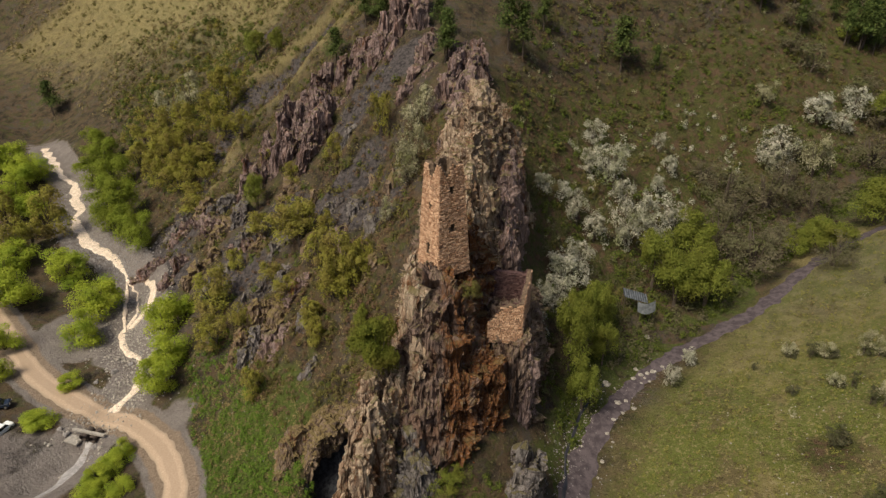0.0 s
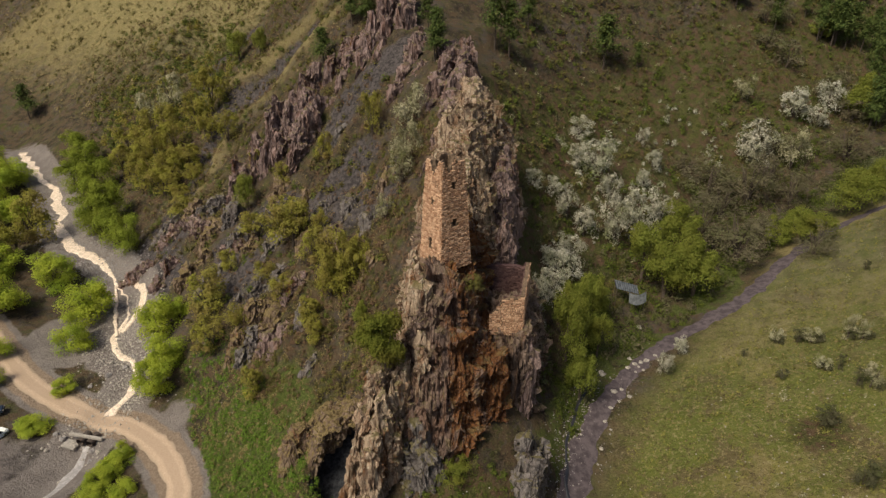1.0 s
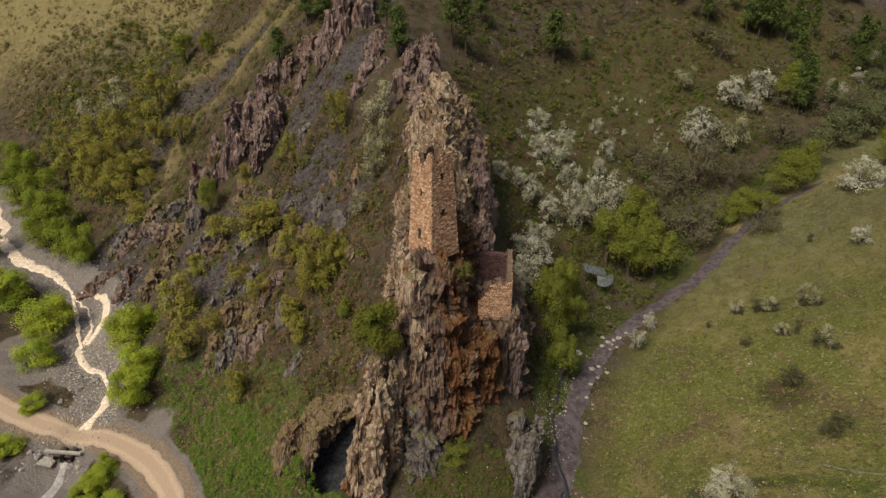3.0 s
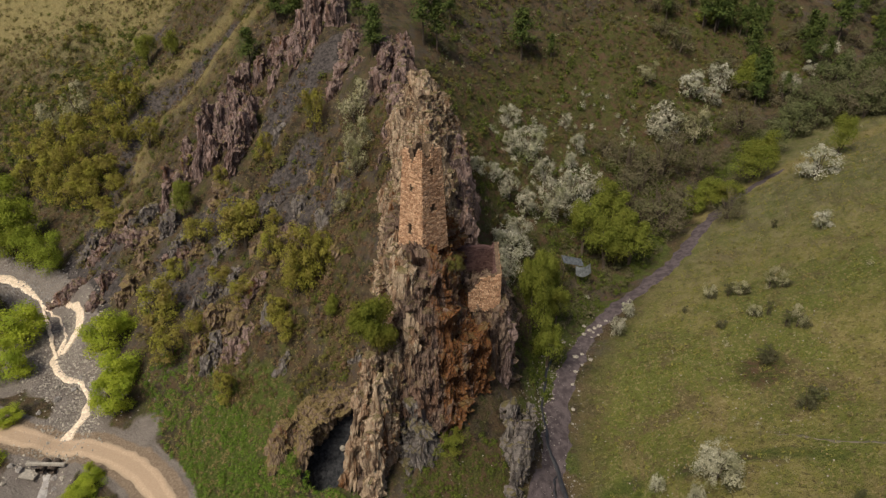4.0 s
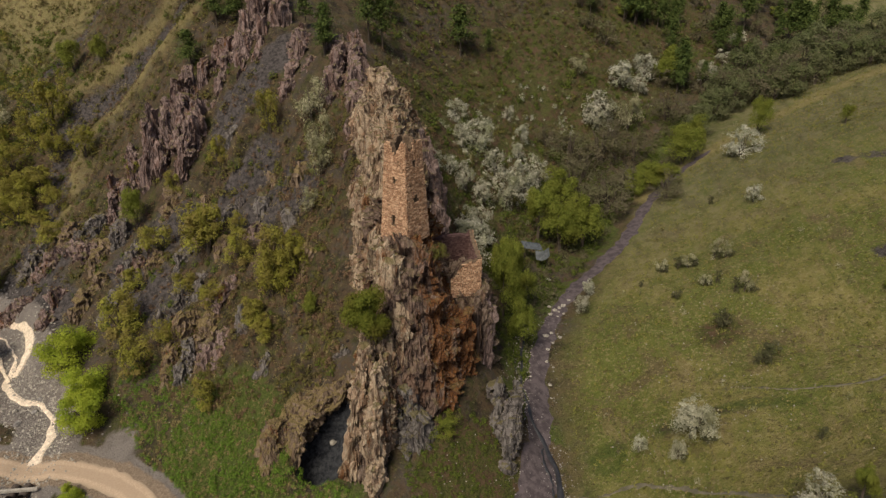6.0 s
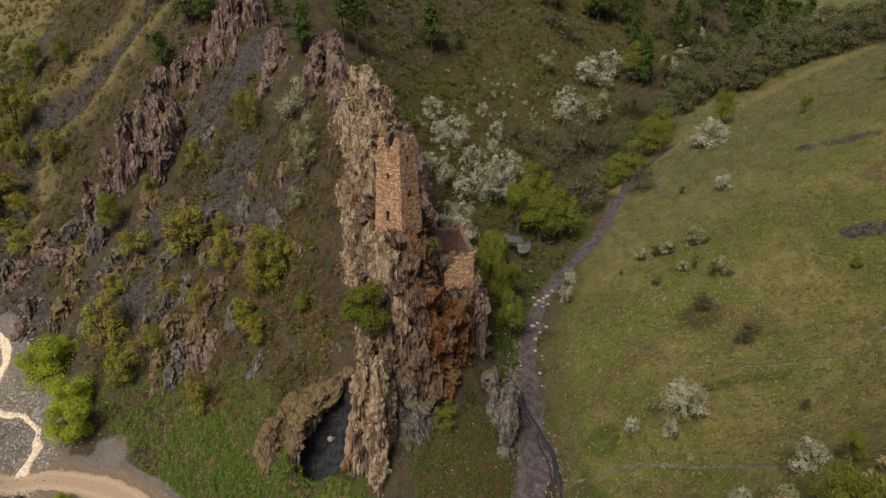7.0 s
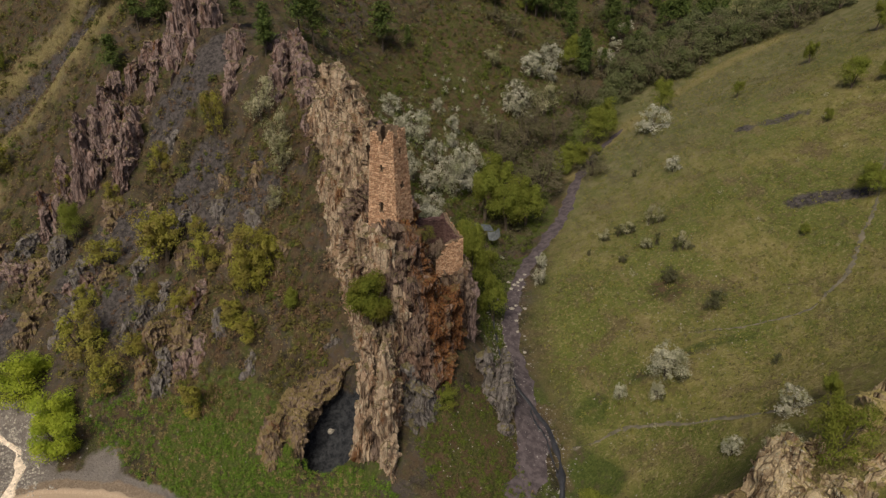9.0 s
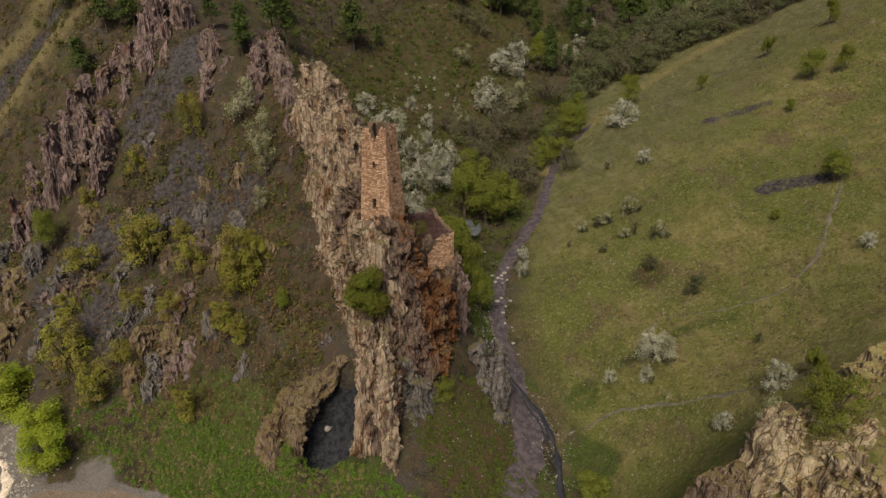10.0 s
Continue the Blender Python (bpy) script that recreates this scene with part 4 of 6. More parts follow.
def masonry(parent, place, length, tops, thick, openings, rng, core_material, stone_material_, inner_stones=None):
    """One wall: place(u, h, d) gives the point u metres along, h up and d outwards. tops: (u, height) of its broken top."""
    height = lambda u: float(np.interp(u, [t[0] for t in tops], [t[1] for t in tops]))
    us = sorted({round(v, 3) for v in (*np.linspace(0, length, max(4, int(length / 0.45))), *(o[0] for o in openings), *(o[0] + o[2] for o in openings))})
    ridge = {u: height(u) + rng.uniform(-0.22, 0.12) for u in us}
    verts, faces, known = [], [], {}

    def corner(u, h, d):
        key = (round(u, 3), round(h, 3), d)
        if key not in known:
            known[key] = len(verts)
            verts.append(place(u, h, d))
        return known[key]

    for a, b in zip(us[:-1], us[1:]):
        mid = (a + b) / 2
        spans, low = [], 0.0
        for u0, h0, w, h in sorted(openings, key=lambda o: o[1]):
            if u0 - 0.01 < mid < u0 + w + 0.01:
                spans.append((low, low, h0, h0))
                low = h0 + h
        spans.append((low, low, max(ridge[a], low + 0.2), max(ridge[b], low + 0.2)))
        for la, lb, ha, hb in spans:
            k = [corner(u, h, d) for d in (-thick, 0.0) for u, h in ((a, la), (b, lb), (b, hb), (a, ha))]
            faces += [tuple(k[i] for i in f) for f in box_faces(0)]
    mesh_object("wall", verts, faces, core_material, parent, "mortared rubble wall with a broken top")
    for outer in ((1, 0) if inner_stones else (1,)):
        verts, faces = [], []
        h = 0.0
        most = max(t[1] for t in tops)
        while h < most:
            course = rng.uniform(0.17, 0.31)
            u = -0.06 if outer else 0.0
            while u < length:
                run = rng.uniform(0.22, 0.68)
                e = min(u + run, length + 0.05)
                inside = any(u < o[0] + o[2] - 0.03 and e > o[0] + 0.03 and h < o[1] + o[3] - 0.03 and h + course > o[1] + 0.03 for o in openings)
                if not inside and e - u > 0.1 and h + course * 0.6 < height((u + e) / 2) + rng.uniform(-0.25, 0.1):
                    g, out = rng.uniform(0.012, 0.03), rng.uniform(0.05, 0.15)
                    d0, d1 = (-0.02, out) if outer else (-thick + 0.02, -thick - out)
                    k = len(verts)
                    for d, i in ((d0, 0.0), (d1, 0.03)):
                        quad = [(u + g + i, h + g + i), (e - g - i, h + g + i), (e - g - i, h + course - g - i), (u + g + i, h + course - g - i)]
                        verts += [place(p + rng.uniform(-0.02, 0.02), q + rng.uniform(-0.02, 0.02), d + (rng.uniform(-0.025, 0.025) if i else 0)) for p, q in quad]
                    faces += box_faces(k)
                u = e
            h += course
        ob = mesh_object("stone_facing", verts, faces, stone_material_ if outer else inner_stones, parent, "warm tan field stones laid in rough courses" if outer and stone_material_ is STONE else "dark purplish field stones with interior shade in their colour, laid in rough courses")
        tagged(ob, kind="stuff")


def build_tower():
    thing = new("stone_tower")
    thing.location = (0.1, 74.0, 35.0)
    tagged(thing, "tapering tan rubble stone watchtower with a broken top on a crag", "tower")
    rng = random.Random(5)
    base, top, tall, turn = 2.42, 1.62, 15.6, radians(32.4)
    ct, st = math.cos(turn), math.sin(turn)
    # openings on each face: along, up, width, height
    holes = {0: [(2.05, 6.1, 0.6, 1.05), (2.1, 11.1, 0.5, 0.95)], 3: [(2.1, 2.7, 0.5, 1.6), (2.2, 8.9, 0.34, 0.95)], 1: [(2.2, 7.2, 0.45, 0.9)], 2: [(2.2, 6.2, 0.45, 0.9)]}
    ragged = {0: [(0, 14.8), (0.9, 14.3), (1.3, 13.5), (1.9, 13.7), (2.6, 15.1), (3.3, 14.4), (4.84, 14.6)], 3: [(0, 14.5), (1.2, 14.4), (1.9, 13.4), (2.5, 12.8), (3.1, 13.7), (4.0, 14.7), (4.84, 14.8)], 1: [(0, 14.6), (1.5, 14.1), (2.6, 14.7), (4.84, 14.4)], 2: [(0, 14.4), (2, 14.8), (3, 14.0), (4.84, 14.5)]}
    for face in range(4):
        a = turn + face * math.pi / 2
        way, out = (math.cos(a), math.sin(a)), (math.sin(a), -math.cos(a))

        def place(u, h, d, way=way, out=out):
            half = base + (top - base) * h / tall
            p, q = (u / (2 * base) * 2 - 1) * (half + min(d, 0) * 0.98), half + d
            return (way[0] * p + out[0] * q, way[1] * p + out[1] * q, h)

        masonry(thing, place, 2 * base, ragged[face], 0.62, holes[face], rng, MORTAR, STONE)
        for u0, h0, w, h in holes[face]:
            k = [place(u, v, d) for d in (-0.3, 0.13) for u, v in ((u0 - 0.16, h0 + h), (u0 + w + 0.16, h0 + h), (u0 + w + 0.14, h0 + h + 0.2), (u0 - 0.14, h0 + h + 0.2))]
            mesh_object("lintel", k, box_faces(0), STONE, thing, "flat stone lintel over a narrow window")
    return thing


def build_ruin():
    thing = new("ruined_house")
    thing.location = (9, 74, 25.3)
    tagged(thing, "roofless ruined stone house with broken walls beside a tower", "ruin")
    rng = random.Random(9)
    walls = [((5.9, 70.7), (10.4, 70.2), [(0, 3.0), (0.5, 3.6), (0.9, 3.9), (1.3, 4.9), (1.8, 5.7), (2.6, 5.9), (3.6, 6.0), (4.6, 6.4)], STONE, []),
             ((10.4, 70.2), (12.45, 78.7), [(0, 6.4), (1.5, 6.0), (3, 6.2), (6, 6.1), (7.6, 6.4), (8.9, 6.7)], STONE, []),
             ((12.45, 78.7), (6.4, 79.8), [(0, 6.4), (1.2, 6.0), (2.5, 6.3), (3.6, 6.2), (4.6, 6.4), (6.2, 6.0)], SHADED_DARKSTONE, [])]
    for a, b, tops, stones, openings in walls:
        n = math.dist(a, b)
        way = ((b[0] - a[0]) / n, (b[1] - a[1]) / n)
        out = (way[1], -way[0])
        place = lambda u, h, d, a=a, way=way, out=out: (a[0] + way[0] * u + out[0] * d - 9, a[1] + way[1] * u + out[1] * d - 74, h)
        # inner faces get the stone that carries painted interior shade
        masonry(thing, place, n, tops, 0.6, openings, rng, SHADED_DARKSTONE if stones is SHADED_DARKSTONE else MORTAR, stones, SHADED_DARKSTONE)
    return thing


build_tower()
build_ruin()


# ---- road, water ----
def ribbon(name, line, half, lift, material, label, category, kind="structure", wobble=0.25, columns=8, step=0.8, seed=0, level=False):
    c = along(line, step)
    d = np.gradient(c[:, :2], axis=0)
    d /= np.linalg.norm(d, axis=1)[:, None]
    rng = np.random.default_rng(seed)
    verts, faces, across = [], [], []
    for i, (p, w) in enumerate(zip(c, d)):
        wide = np.interp(i / len(c), np.linspace(0, 1, len(half)), half) * (1 + wobble * noise.noise(Vector((p[0] * 0.35, p[1] * 0.35, seed))) * 2)
        shift = wobble * 1.2 * noise.noise(Vector((p[0] * 0.2, p[1] * 0.2, seed + 5)))
        row = []
        for k in range(columns):
            f = 2 * k / (columns - 1) - 1
            fray = 0.0 if level else wobble * 1.1 * f * noise.noise(Vector((p[0] * 1.3, p[1] * 1.3, seed + 9 * (f > 0))))
            x, y = p[0] + w[1] * (f * wide + shift + fray), p[1] - w[0] * (f * wide + shift + fray)
            row.append([x, y, 0.0])
            across.append(abs(f))
        zs = ground_z([r[0] for r in row], [r[1] for r in row])
        if level:
            zs = np.full(columns, zs.min())
        for r, z, f in zip(row, zs, np.linspace(-1, 1, columns)):
            rag = 0.0 if level else 0.12 * noise.noise(Vector((r[0] * 0.8, r[1] * 0.8, seed))) * abs(f)
            r[2] = z + lift * (1.0 if abs(f) < 0.9 else -0.6) + rag
        verts += row
    for i in range(len(c) - 1):
        for k in range(columns - 1):
            a = i * columns + k
            faces.append((a, a + 1, a + columns + 1, a + columns))
    ob = mesh_object(name, verts, faces, material, smooth=True)
    ob.data.attributes.new("across", "FLOAT", "POINT").data.foreach_set("value", np.array(across, np.float32))
    return tagged(ob, label, category, kind=kind)


def road_material():
    m = Nodes("dirt_road", 0.95, 0.1)
    wide, fine = m.noise(0.25, 5, 0.65), m.noise(4, 4, 0.7)
    across = m.math("ADD", m.attribute("across"), m.math("MULTIPLY", m.math("SUBTRACT", wide, 0.5), 0.35))
    colour = m.mix(m.ramp(fine, 0.35, 0.7), (0.36, 0.255, 0.175), (0.47, 0.35, 0.25))
    colour = m.mix(m.ramp(across, 0.30, 0.46, 0.55, 0.0), colour, (0.30, 0.215, 0.15))
    colour = m.mix(m.ramp(across, 0.6, 0.95), colour, (0.30, 0.225, 0.16))
    return m.done(colour, m.math("ADD", wide, fine), 0.5, 0.1)


def water_material(name, base, rough):
    m = Nodes(name, rough, 0.5)
    n = m.noise(1.6, 5, 0.7, warp=0.5)
    colour = m.mix(m.ramp(n, 0.42, 0.62), base, tuple(min(1.0, v * 1.5) for v in base))
    return m.done(colour, n, 0.35, 0.08)


ROADMAT = road_material()
MILKY = water_material("silty_water", (0.58, 0.46, 0.35), 0.25)
DARKWATER = water_material("clear_water", (0.022, 0.021, 0.024), 0.4)
GREYWATER = water_material("grey_shallows", (0.26, 0.235, 0.22), 0.3)
TRACKMAT = plain_material("track_gravel", (0.052, 0.040, 0.043), (0.105, 0.082, 0.085), 0.9, 0.95)
ribbon("road", ROAD, [2.2, 2.1, 2.1], 0.10, ROADMAT, "pale tan dirt road curving over a culvert", "road", wobble=0.10, seed=1)
UPSTREAM = RIVER[2:21] + [(-59.6, 89.3)]
DOWNSTREAM = [(-60.4, 82.8), (-60.2, 79.9), (-61, 76.2), (-62.3, 72.7), (-64.5, 68), (-72, 50), (-80, 10), (-84, -60)]
ribbon("river", UPSTREAM, [2.2, 2.2, 2.0, 1.6, 1.3, 1.1], 0.22, MILKY, "narrow silty pale river braiding over gravel", "river", wobble=0.4, seed=2, level=True)
ribbon("river", DOWNSTREAM, [1.3, 1.3, 2], 0.2, GREYWATER, "shallow stream leaving the culvert", "river", wobble=0.3, seed=3, level=True)
ribbon("river_braid", [(-73.9, 134.5), (-67.4, 128.6), (-63.6, 121.6), (-65, 116), (-66.4, 113)], [0.4, 0.85, 0.5], 0.3, MILKY, "side channel of a silty river", "river", wobble=0.4, seed=4)
ribbon("river_braid", [(-75.6, 133), (-71.8, 125), (-69.6, 118.6), (-67, 112)], [0.3, 0.5, 0.3], 0.3, MILKY, "thin side channel of a silty river", "river", wobble=0.4, seed=5)
ribbon("creek", CREEK[:13], [0.6, 0.6, 0.6, 0.6, 0.55, 0.5, 0.35], 0.36, DARKWATER, "thin dark creek beside a dirt track", "creek", wobble=0.6, columns=5, step=0.5, seed=6, level=True)
ribbon("creek_braid", [(16.2, 57.5), (14.9, 55.4), (14.6, 52.4), (13.4, 49.6), (12.6, 46.6), (12.2, 44.4)], [0.18, 0.3, 0.22, 0.2], 0.2, DARKWATER, "thin dark thread of creek water crossing a track", "creek", wobble=0.5, columns=5, step=0.4, seed=16)
ribbon("track", TRACK, [1.6, 2.2, 2.7, 2.4, 1.7, 1.4, 1.5, 1.4, 1.2, 0.8], 0.07, TRACKMAT, "dull violet-grey gravel track along the creek", "track", wobble=0.32, seed=7)


PATHDIRT = plain_material("path_dirt", (0.09, 0.08, 0.052), (0.155, 0.13, 0.092), 0.8, 0.95)
ribbon("footpath", FOOTPATH, [0.12, 0.3, 0.34, 0.28, 0.3, 0.2], 0.05, PATHDIRT, "narrow trodden footpath across the meadow", "path", wobble=0.5, columns=5, step=0.5, seed=21)
ribbon("footpath", UPPERPATH[2:], [0.05, 0.25, 0.4, 0.35, 0.2, 0.1], 0.05, PATHDIRT, "faint trodden footpath on the upper meadow", "path", wobble=0.5, columns=5, step=0.6, seed=22)


def boulder(name, x, y, size, material, label, category="boulder", group="", squash=0.7, seed=0, lift=0.0):
    bm = bmesh.new()
    bmesh.ops.create_icosphere(bm, subdivisions=3, radius=size / 2)
    for v in bm.verts:
        p = v.co * (2.2 / size) + Vector((seed * 3.1, seed, 0))
        v.co *= 0.85 + 0.35 * noise.noise(p) + 0.18 * noise.cell(p * 1.3)
        v.co.z *= squash
    me = bpy.data.meshes.new(name)
    bm.to_mesh(me)
    bm.free()
    me.materials.append(material)
    ob = new(name, me)
    ob.location = (x, y, float(ground_z(x, y)) + size * squash * 0.22 + lift)
    ob.rotation_euler = (0, 0, seed * 1.7)
    return tagged(ob, label, category, group)


PALE_STONE = plain_material("pale_boulder", (0.20, 0.175, 0.15), (0.42, 0.37, 0.31), 2.5, 0.9)
GREY_STONE = plain_material("grey_boulder", (0.17, 0.15, 0.14), (0.30, 0.27, 0.25), 2.5, 0.9)
STONES = [(32.3, 86.3, 0.8), (32.7, 84.9, 1.0), (33.2, 84.2, 0.6), (33.9, 85.3, 0.9), (34.9, 85.7, 1.1), (31.3, 84.0, 0.9), (32.3, 83.0, 0.5), (33.7, 83.3, 0.6), (36.8, 86.9, 0.7), (27.5, 78.7, 1.1), (28.9, 79.2, 0.7), (29.7, 77.4, 0.8), (27.8, 76.5, 0.6), (26.5, 82.6, 1.4), (24.4, 80.5, 0.9), (26.1, 75.2, 0.8),
          (24.6, 72.8, 0.7), (25.2, 71.4, 0.5), (23.1, 68.6, 0.7), (22.0, 66.0, 0.5), (36.3, 94.4, 1.2)]
for k, (x, y, size) in enumerate(STONES):
    boulder("boulder", x, y, size, PALE_STONE, "pale flat boulder beside the creek", group="creek boulders", squash=0.5, seed=k)
boulder("boulder", -13.5, 70.8, 1.2, PALE_STONE, "pale grey boulder lying in a dark slate hollow", seed=31)
for k, (x, y, size) in enumerate([(-62.8, 86.1 - 3.2, 1.5), (-59.4, 81.7, 1.2), (-64.9, 83.6, 1.3), (-57.6, 80.5, 1.0), (-66.5, 84.6, 1.0), (-58.7, 79.2, 0.9), (-66.8, 81.5, 0.8), (-61, 101.5, 1.2), (-63.2, 99, 1.3), (-64.4, 103.2, 1.0), (-60.6, 105, 0.9), (-65.8, 96.6, 1.0)]):
    boulder("boulder", x, y, size, GREY_STONE if k % 3 else PALE_STONE, "grey river boulder on the gravel bed", group="river boulders", seed=40 + k)


def build_culvert():
    thing = new("culvert")
    x, y = -60.9, 83.2
    thing.location = (x, y, float(ground_z(x, y)))
    thing.rotation_euler = (0, 0, radians(-14))
    tagged(thing, "concrete culvert with two dark pipes under a dirt road", "culvert")
    concrete = plain_material("concrete", (0.26, 0.23, 0.2), (0.38, 0.34, 0.29), 2, 0.9)
    bm = bmesh.new()
    bmesh.ops.create_cube(bm, size=1, matrix=Matrix.Translation((0, 0.3, 1.5)) @ Matrix.Diagonal((6.4, 0.5, 0.5, 1)))
    bmesh.ops.bevel(bm, geom=bm.edges[:], offset=0.06, segments=2, affect="EDGES")
    part("headwall", bm, concrete, thing)
    bm = bmesh.new()
    bmesh.ops.create_cube(bm, size=1, matrix=Matrix.Translation((-2.4, -0.9, 0.35)) @ Matrix.Rotation(0.2, 4, "Y") @ Matrix.Diagonal((2.4, 1.8, 0.3, 1)))
    bmesh.ops.bevel(bm, geom=bm.edges[:], offset=0.06, segments=2, affect="EDGES")
    part("apron_slab", bm, concrete, thing, "tilted broken concrete slab")
    for dx in (-0.8, 1.0):
        bm = bmesh.new()
        for r0, r1, y0, y1 in ((0.68, 0.68, -0.5, 1.8), (0.58, 0.58, 1.8, -0.5)):
            ring = [[bm.verts.new((dx + r * math.cos(a), yy, 0.72 + r * math.sin(a))) for a in np.linspace(0, math.tau, 21)[:-1]] for r, yy in ((r0, y0), (r1, y1))]
            for i in range(20):
                bm.faces.new((ring[0][i], ring[0][i - 1], ring[1][i - 1], ring[1][i]))
        part("pipe", bm, plain_material("rusty_pipe", (0.05, 0.04, 0.035), (0.10, 0.075, 0.06), 3), thing, "dark rusty steel pipe")


build_culvert()


def build_car(x, y, turn, paint, label):
    thing = new("parked_car")
    thing.location = (x, y, float(ground_z(x, y)) + 0.03)
    thing.rotation_euler = (0, 0, radians(turn))
    tagged(thing, label, "car", "cars parked by the road")
    glass, rubber = plain_material("car_glass", (0.015, 0.018, 0.02), (0.03, 0.034, 0.036), 1, 0.08, 0.5), plain_material("tyre_rubber", (0.02, 0.02, 0.02), (0.035, 0.035, 0.035), 4)
    bm = bmesh.new()
    bmesh.ops.create_cube(bm, size=1, matrix=Matrix.Translation((0, 0, 0.66)) @ Matrix.Diagonal((4.3, 1.74, 0.72, 1)))
    for v in bm.verts:
        if v.co.z > 0.7:
            v.co.x *= 0.95
            v.co.y *= 0.93
    bmesh.ops.bevel(bm, geom=bm.edges[:], offset=0.13, segments=3, affect="EDGES")
    part("body", bm, paint, thing)
    bm = bmesh.new()
    bmesh.ops.create_cube(bm, size=1, matrix=Matrix.Translation((-0.25, 0, 1.27)) @ Matrix.Diagonal((2.9, 1.56, 0.54, 1)))
    for v in bm.verts:
        if v.co.z > 1.3:
            v.co.x = -0.35 + (v.co.x + 0.25) * 0.72
            v.co.y *= 0.84
    bmesh.ops.bevel(bm, geom=bm.edges[:], offset=0.07, segments=2, affect="EDGES")
    part("windows", bm, glass, thing, "dark glass all round")
    bm = bmesh.new()
    bmesh.ops.create_cube(bm, size=1, matrix=Matrix.Translation((-0.35, 0, 1.55)) @ Matrix.Diagonal((2.05, 1.3, 0.08, 1)))
    bmesh.ops.bevel(bm, geom=bm.edges[:], offset=0.035, segments=2, affect="EDGES")
    part("roof", bm, paint, thing)
    for sx in (-1.32, 1.32):
        for sy in (-0.82, 0.82):
            bm = bmesh.new()
            bmesh.ops.create_cone(bm, cap_ends=True, segments=20, radius1=0.34, radius2=0.34, depth=0.22, matrix=Matrix.Translation((sx, sy, 0.34)) @ Matrix.Rotation(math.pi / 2, 4, "X"))
            wheel = part("wheel", bm, rubber, thing)
            bm = bmesh.new()
            bmesh.ops.create_cone(bm, cap_ends=True, segments=16, radius1=0.2, radius2=0.17, depth=0.25, matrix=Matrix.Translation((sx, sy, 0.34)) @ Matrix.Rotation(math.pi / 2, 4, "X"))
            part("rim", bm, PALE_STONE, wheel, "grey metal rim")
    for sy in (-0.6, 0.6):
        bm = bmesh.new()
        bmesh.ops.create_cube(bm, size=1, matrix=Matrix.Translation((2.1, sy, 0.78)) @ Matrix.Diagonal((0.12, 0.32, 0.16, 1)))
        part("headlight", bm, PALE_STONE, thing, "pale headlight")


build_car(-79.8, 89.4, 20, plain_material("dark_blue_paint", (0.012, 0.018, 0.03), (0.02, 0.028, 0.045), 1, 0.25, 0.5), "dark blue car parked on gravel by the road")
build_car(-76.3, 84.0, 72, plain_material("white_paint", (0.70, 0.69, 0.66), (0.78, 0.77, 0.74), 1, 0.3, 0.5), "white car parked on gravel by the road")


def build_shed():
    thing = new("collapsed_shed")
    x, y = 35.2, 99.0
    thing.location = (x, y, float(ground_z(x, y)))
    tagged(thing, "collapsed grey shed with corrugated roof and pale tarpaulin among trees", "shed")
    tin = plain_material("weathered_tin", (0.035, 0.04, 0.048), (0.09, 0.098, 0.11), 2, 0.6, 0.3)
    cloth = plain_material("pale_tarpaulin", (0.08, 0.085, 0.09), (0.17, 0.175, 0.18), 1.5, 0.7)
    verts, faces = [], []
    for i in range(41):
        for j in range(5):
            verts.append((-2.6 + i * 0.11, 1.4 - j * 0.42, 5.2 - i * 0.035 - j * 0.22 + 0.07 * math.cos(i * math.pi / 2)))
    faces = [(i * 5 + j, i * 5 + j + 1, i * 5 + j + 6, i * 5 + j + 5) for i in range(40) for j in range(4)]
    roof = mesh_object("roof", verts, faces, tin, thing, "bent corrugated tin roof sheet")
    roof.modifiers.new("thick", "SOLIDIFY").thickness = 0.03
    verts = [(-0.2 + i * 0.33, -0.6 - 0.35 * math.sin(i * 0.4) - j * 0.14, 3.2 - j * 0.36 + 0.35 * ((i - 5) / 5) ** 2) for i in range(11) for j in range(6)]
    sheet = mesh_object("tarpaulin", verts, [(i * 6 + j, i * 6 + j + 1, i * 6 + j + 7, i * 6 + j + 6) for i in range(10) for j in range(5)], cloth, thing, "sagging pale tarpaulin sheet")
    sheet.modifiers.new("thick", "SOLIDIFY").thickness = 0.02
    for px, py, h in ((-2.4, 1.2, 5.0), (-2.4, -0.1, 4.3), (1.6, 1.2, 3.8), (1.6, -0.1, 3.1), (2.9, -0.4, 3.6)):
        bm = bmesh.new()
        bmesh.ops.create_cone(bm, cap_ends=True, segments=8, radius1=0.09, radius2=0.07, depth=h + 0.4, matrix=Matrix.Translation((px, py, h / 2 - 0.2)))
        part("post", bm, BARK, thing)


build_shed()


# ---- plants ----
def eval_region(x, y, region):
    """Points within a polygon of (x, y)."""
    r = np.array(region, float)
    hit = np.zeros(x.shape, bool)
    for (x0, y0), (x1, y1) in zip(r, np.roll(r, -1, axis=0)):
        cross = (y0 > y) != (y1 > y)
        hit ^= cross & (x < (x1 - x0) * (y - y0) / (y1 - y0 + 1e-12) + x0)
    return hit


def leaves_at(points, outs, size, rng, thin=0.55, droop=0.0):
    """Small pointed leaflets at points, facing about along outs."""
    n = len(points)
    outs = outs + rng.normal(0, 0.34, (n, 3))
    outs /= np.linalg.norm(outs, axis=1)[:, None] + 1e-9
    a = np.cross(outs, rng.normal(0, 1, (n, 3)))
    a /= np.linalg.norm(a, axis=1)[:, None] + 1e-9
    a[:, 2] -= droop
    b = np.cross(outs, a)
    s = (size * rng.uniform(0.6, 1.35, n))[:, None]
    leaf = np.stack([points - a * s, points + a * s * 0.7 - b * s * thin, points + a * s * 0.7 + b * s * thin], 1)
    return leaf.reshape(-1, 3)


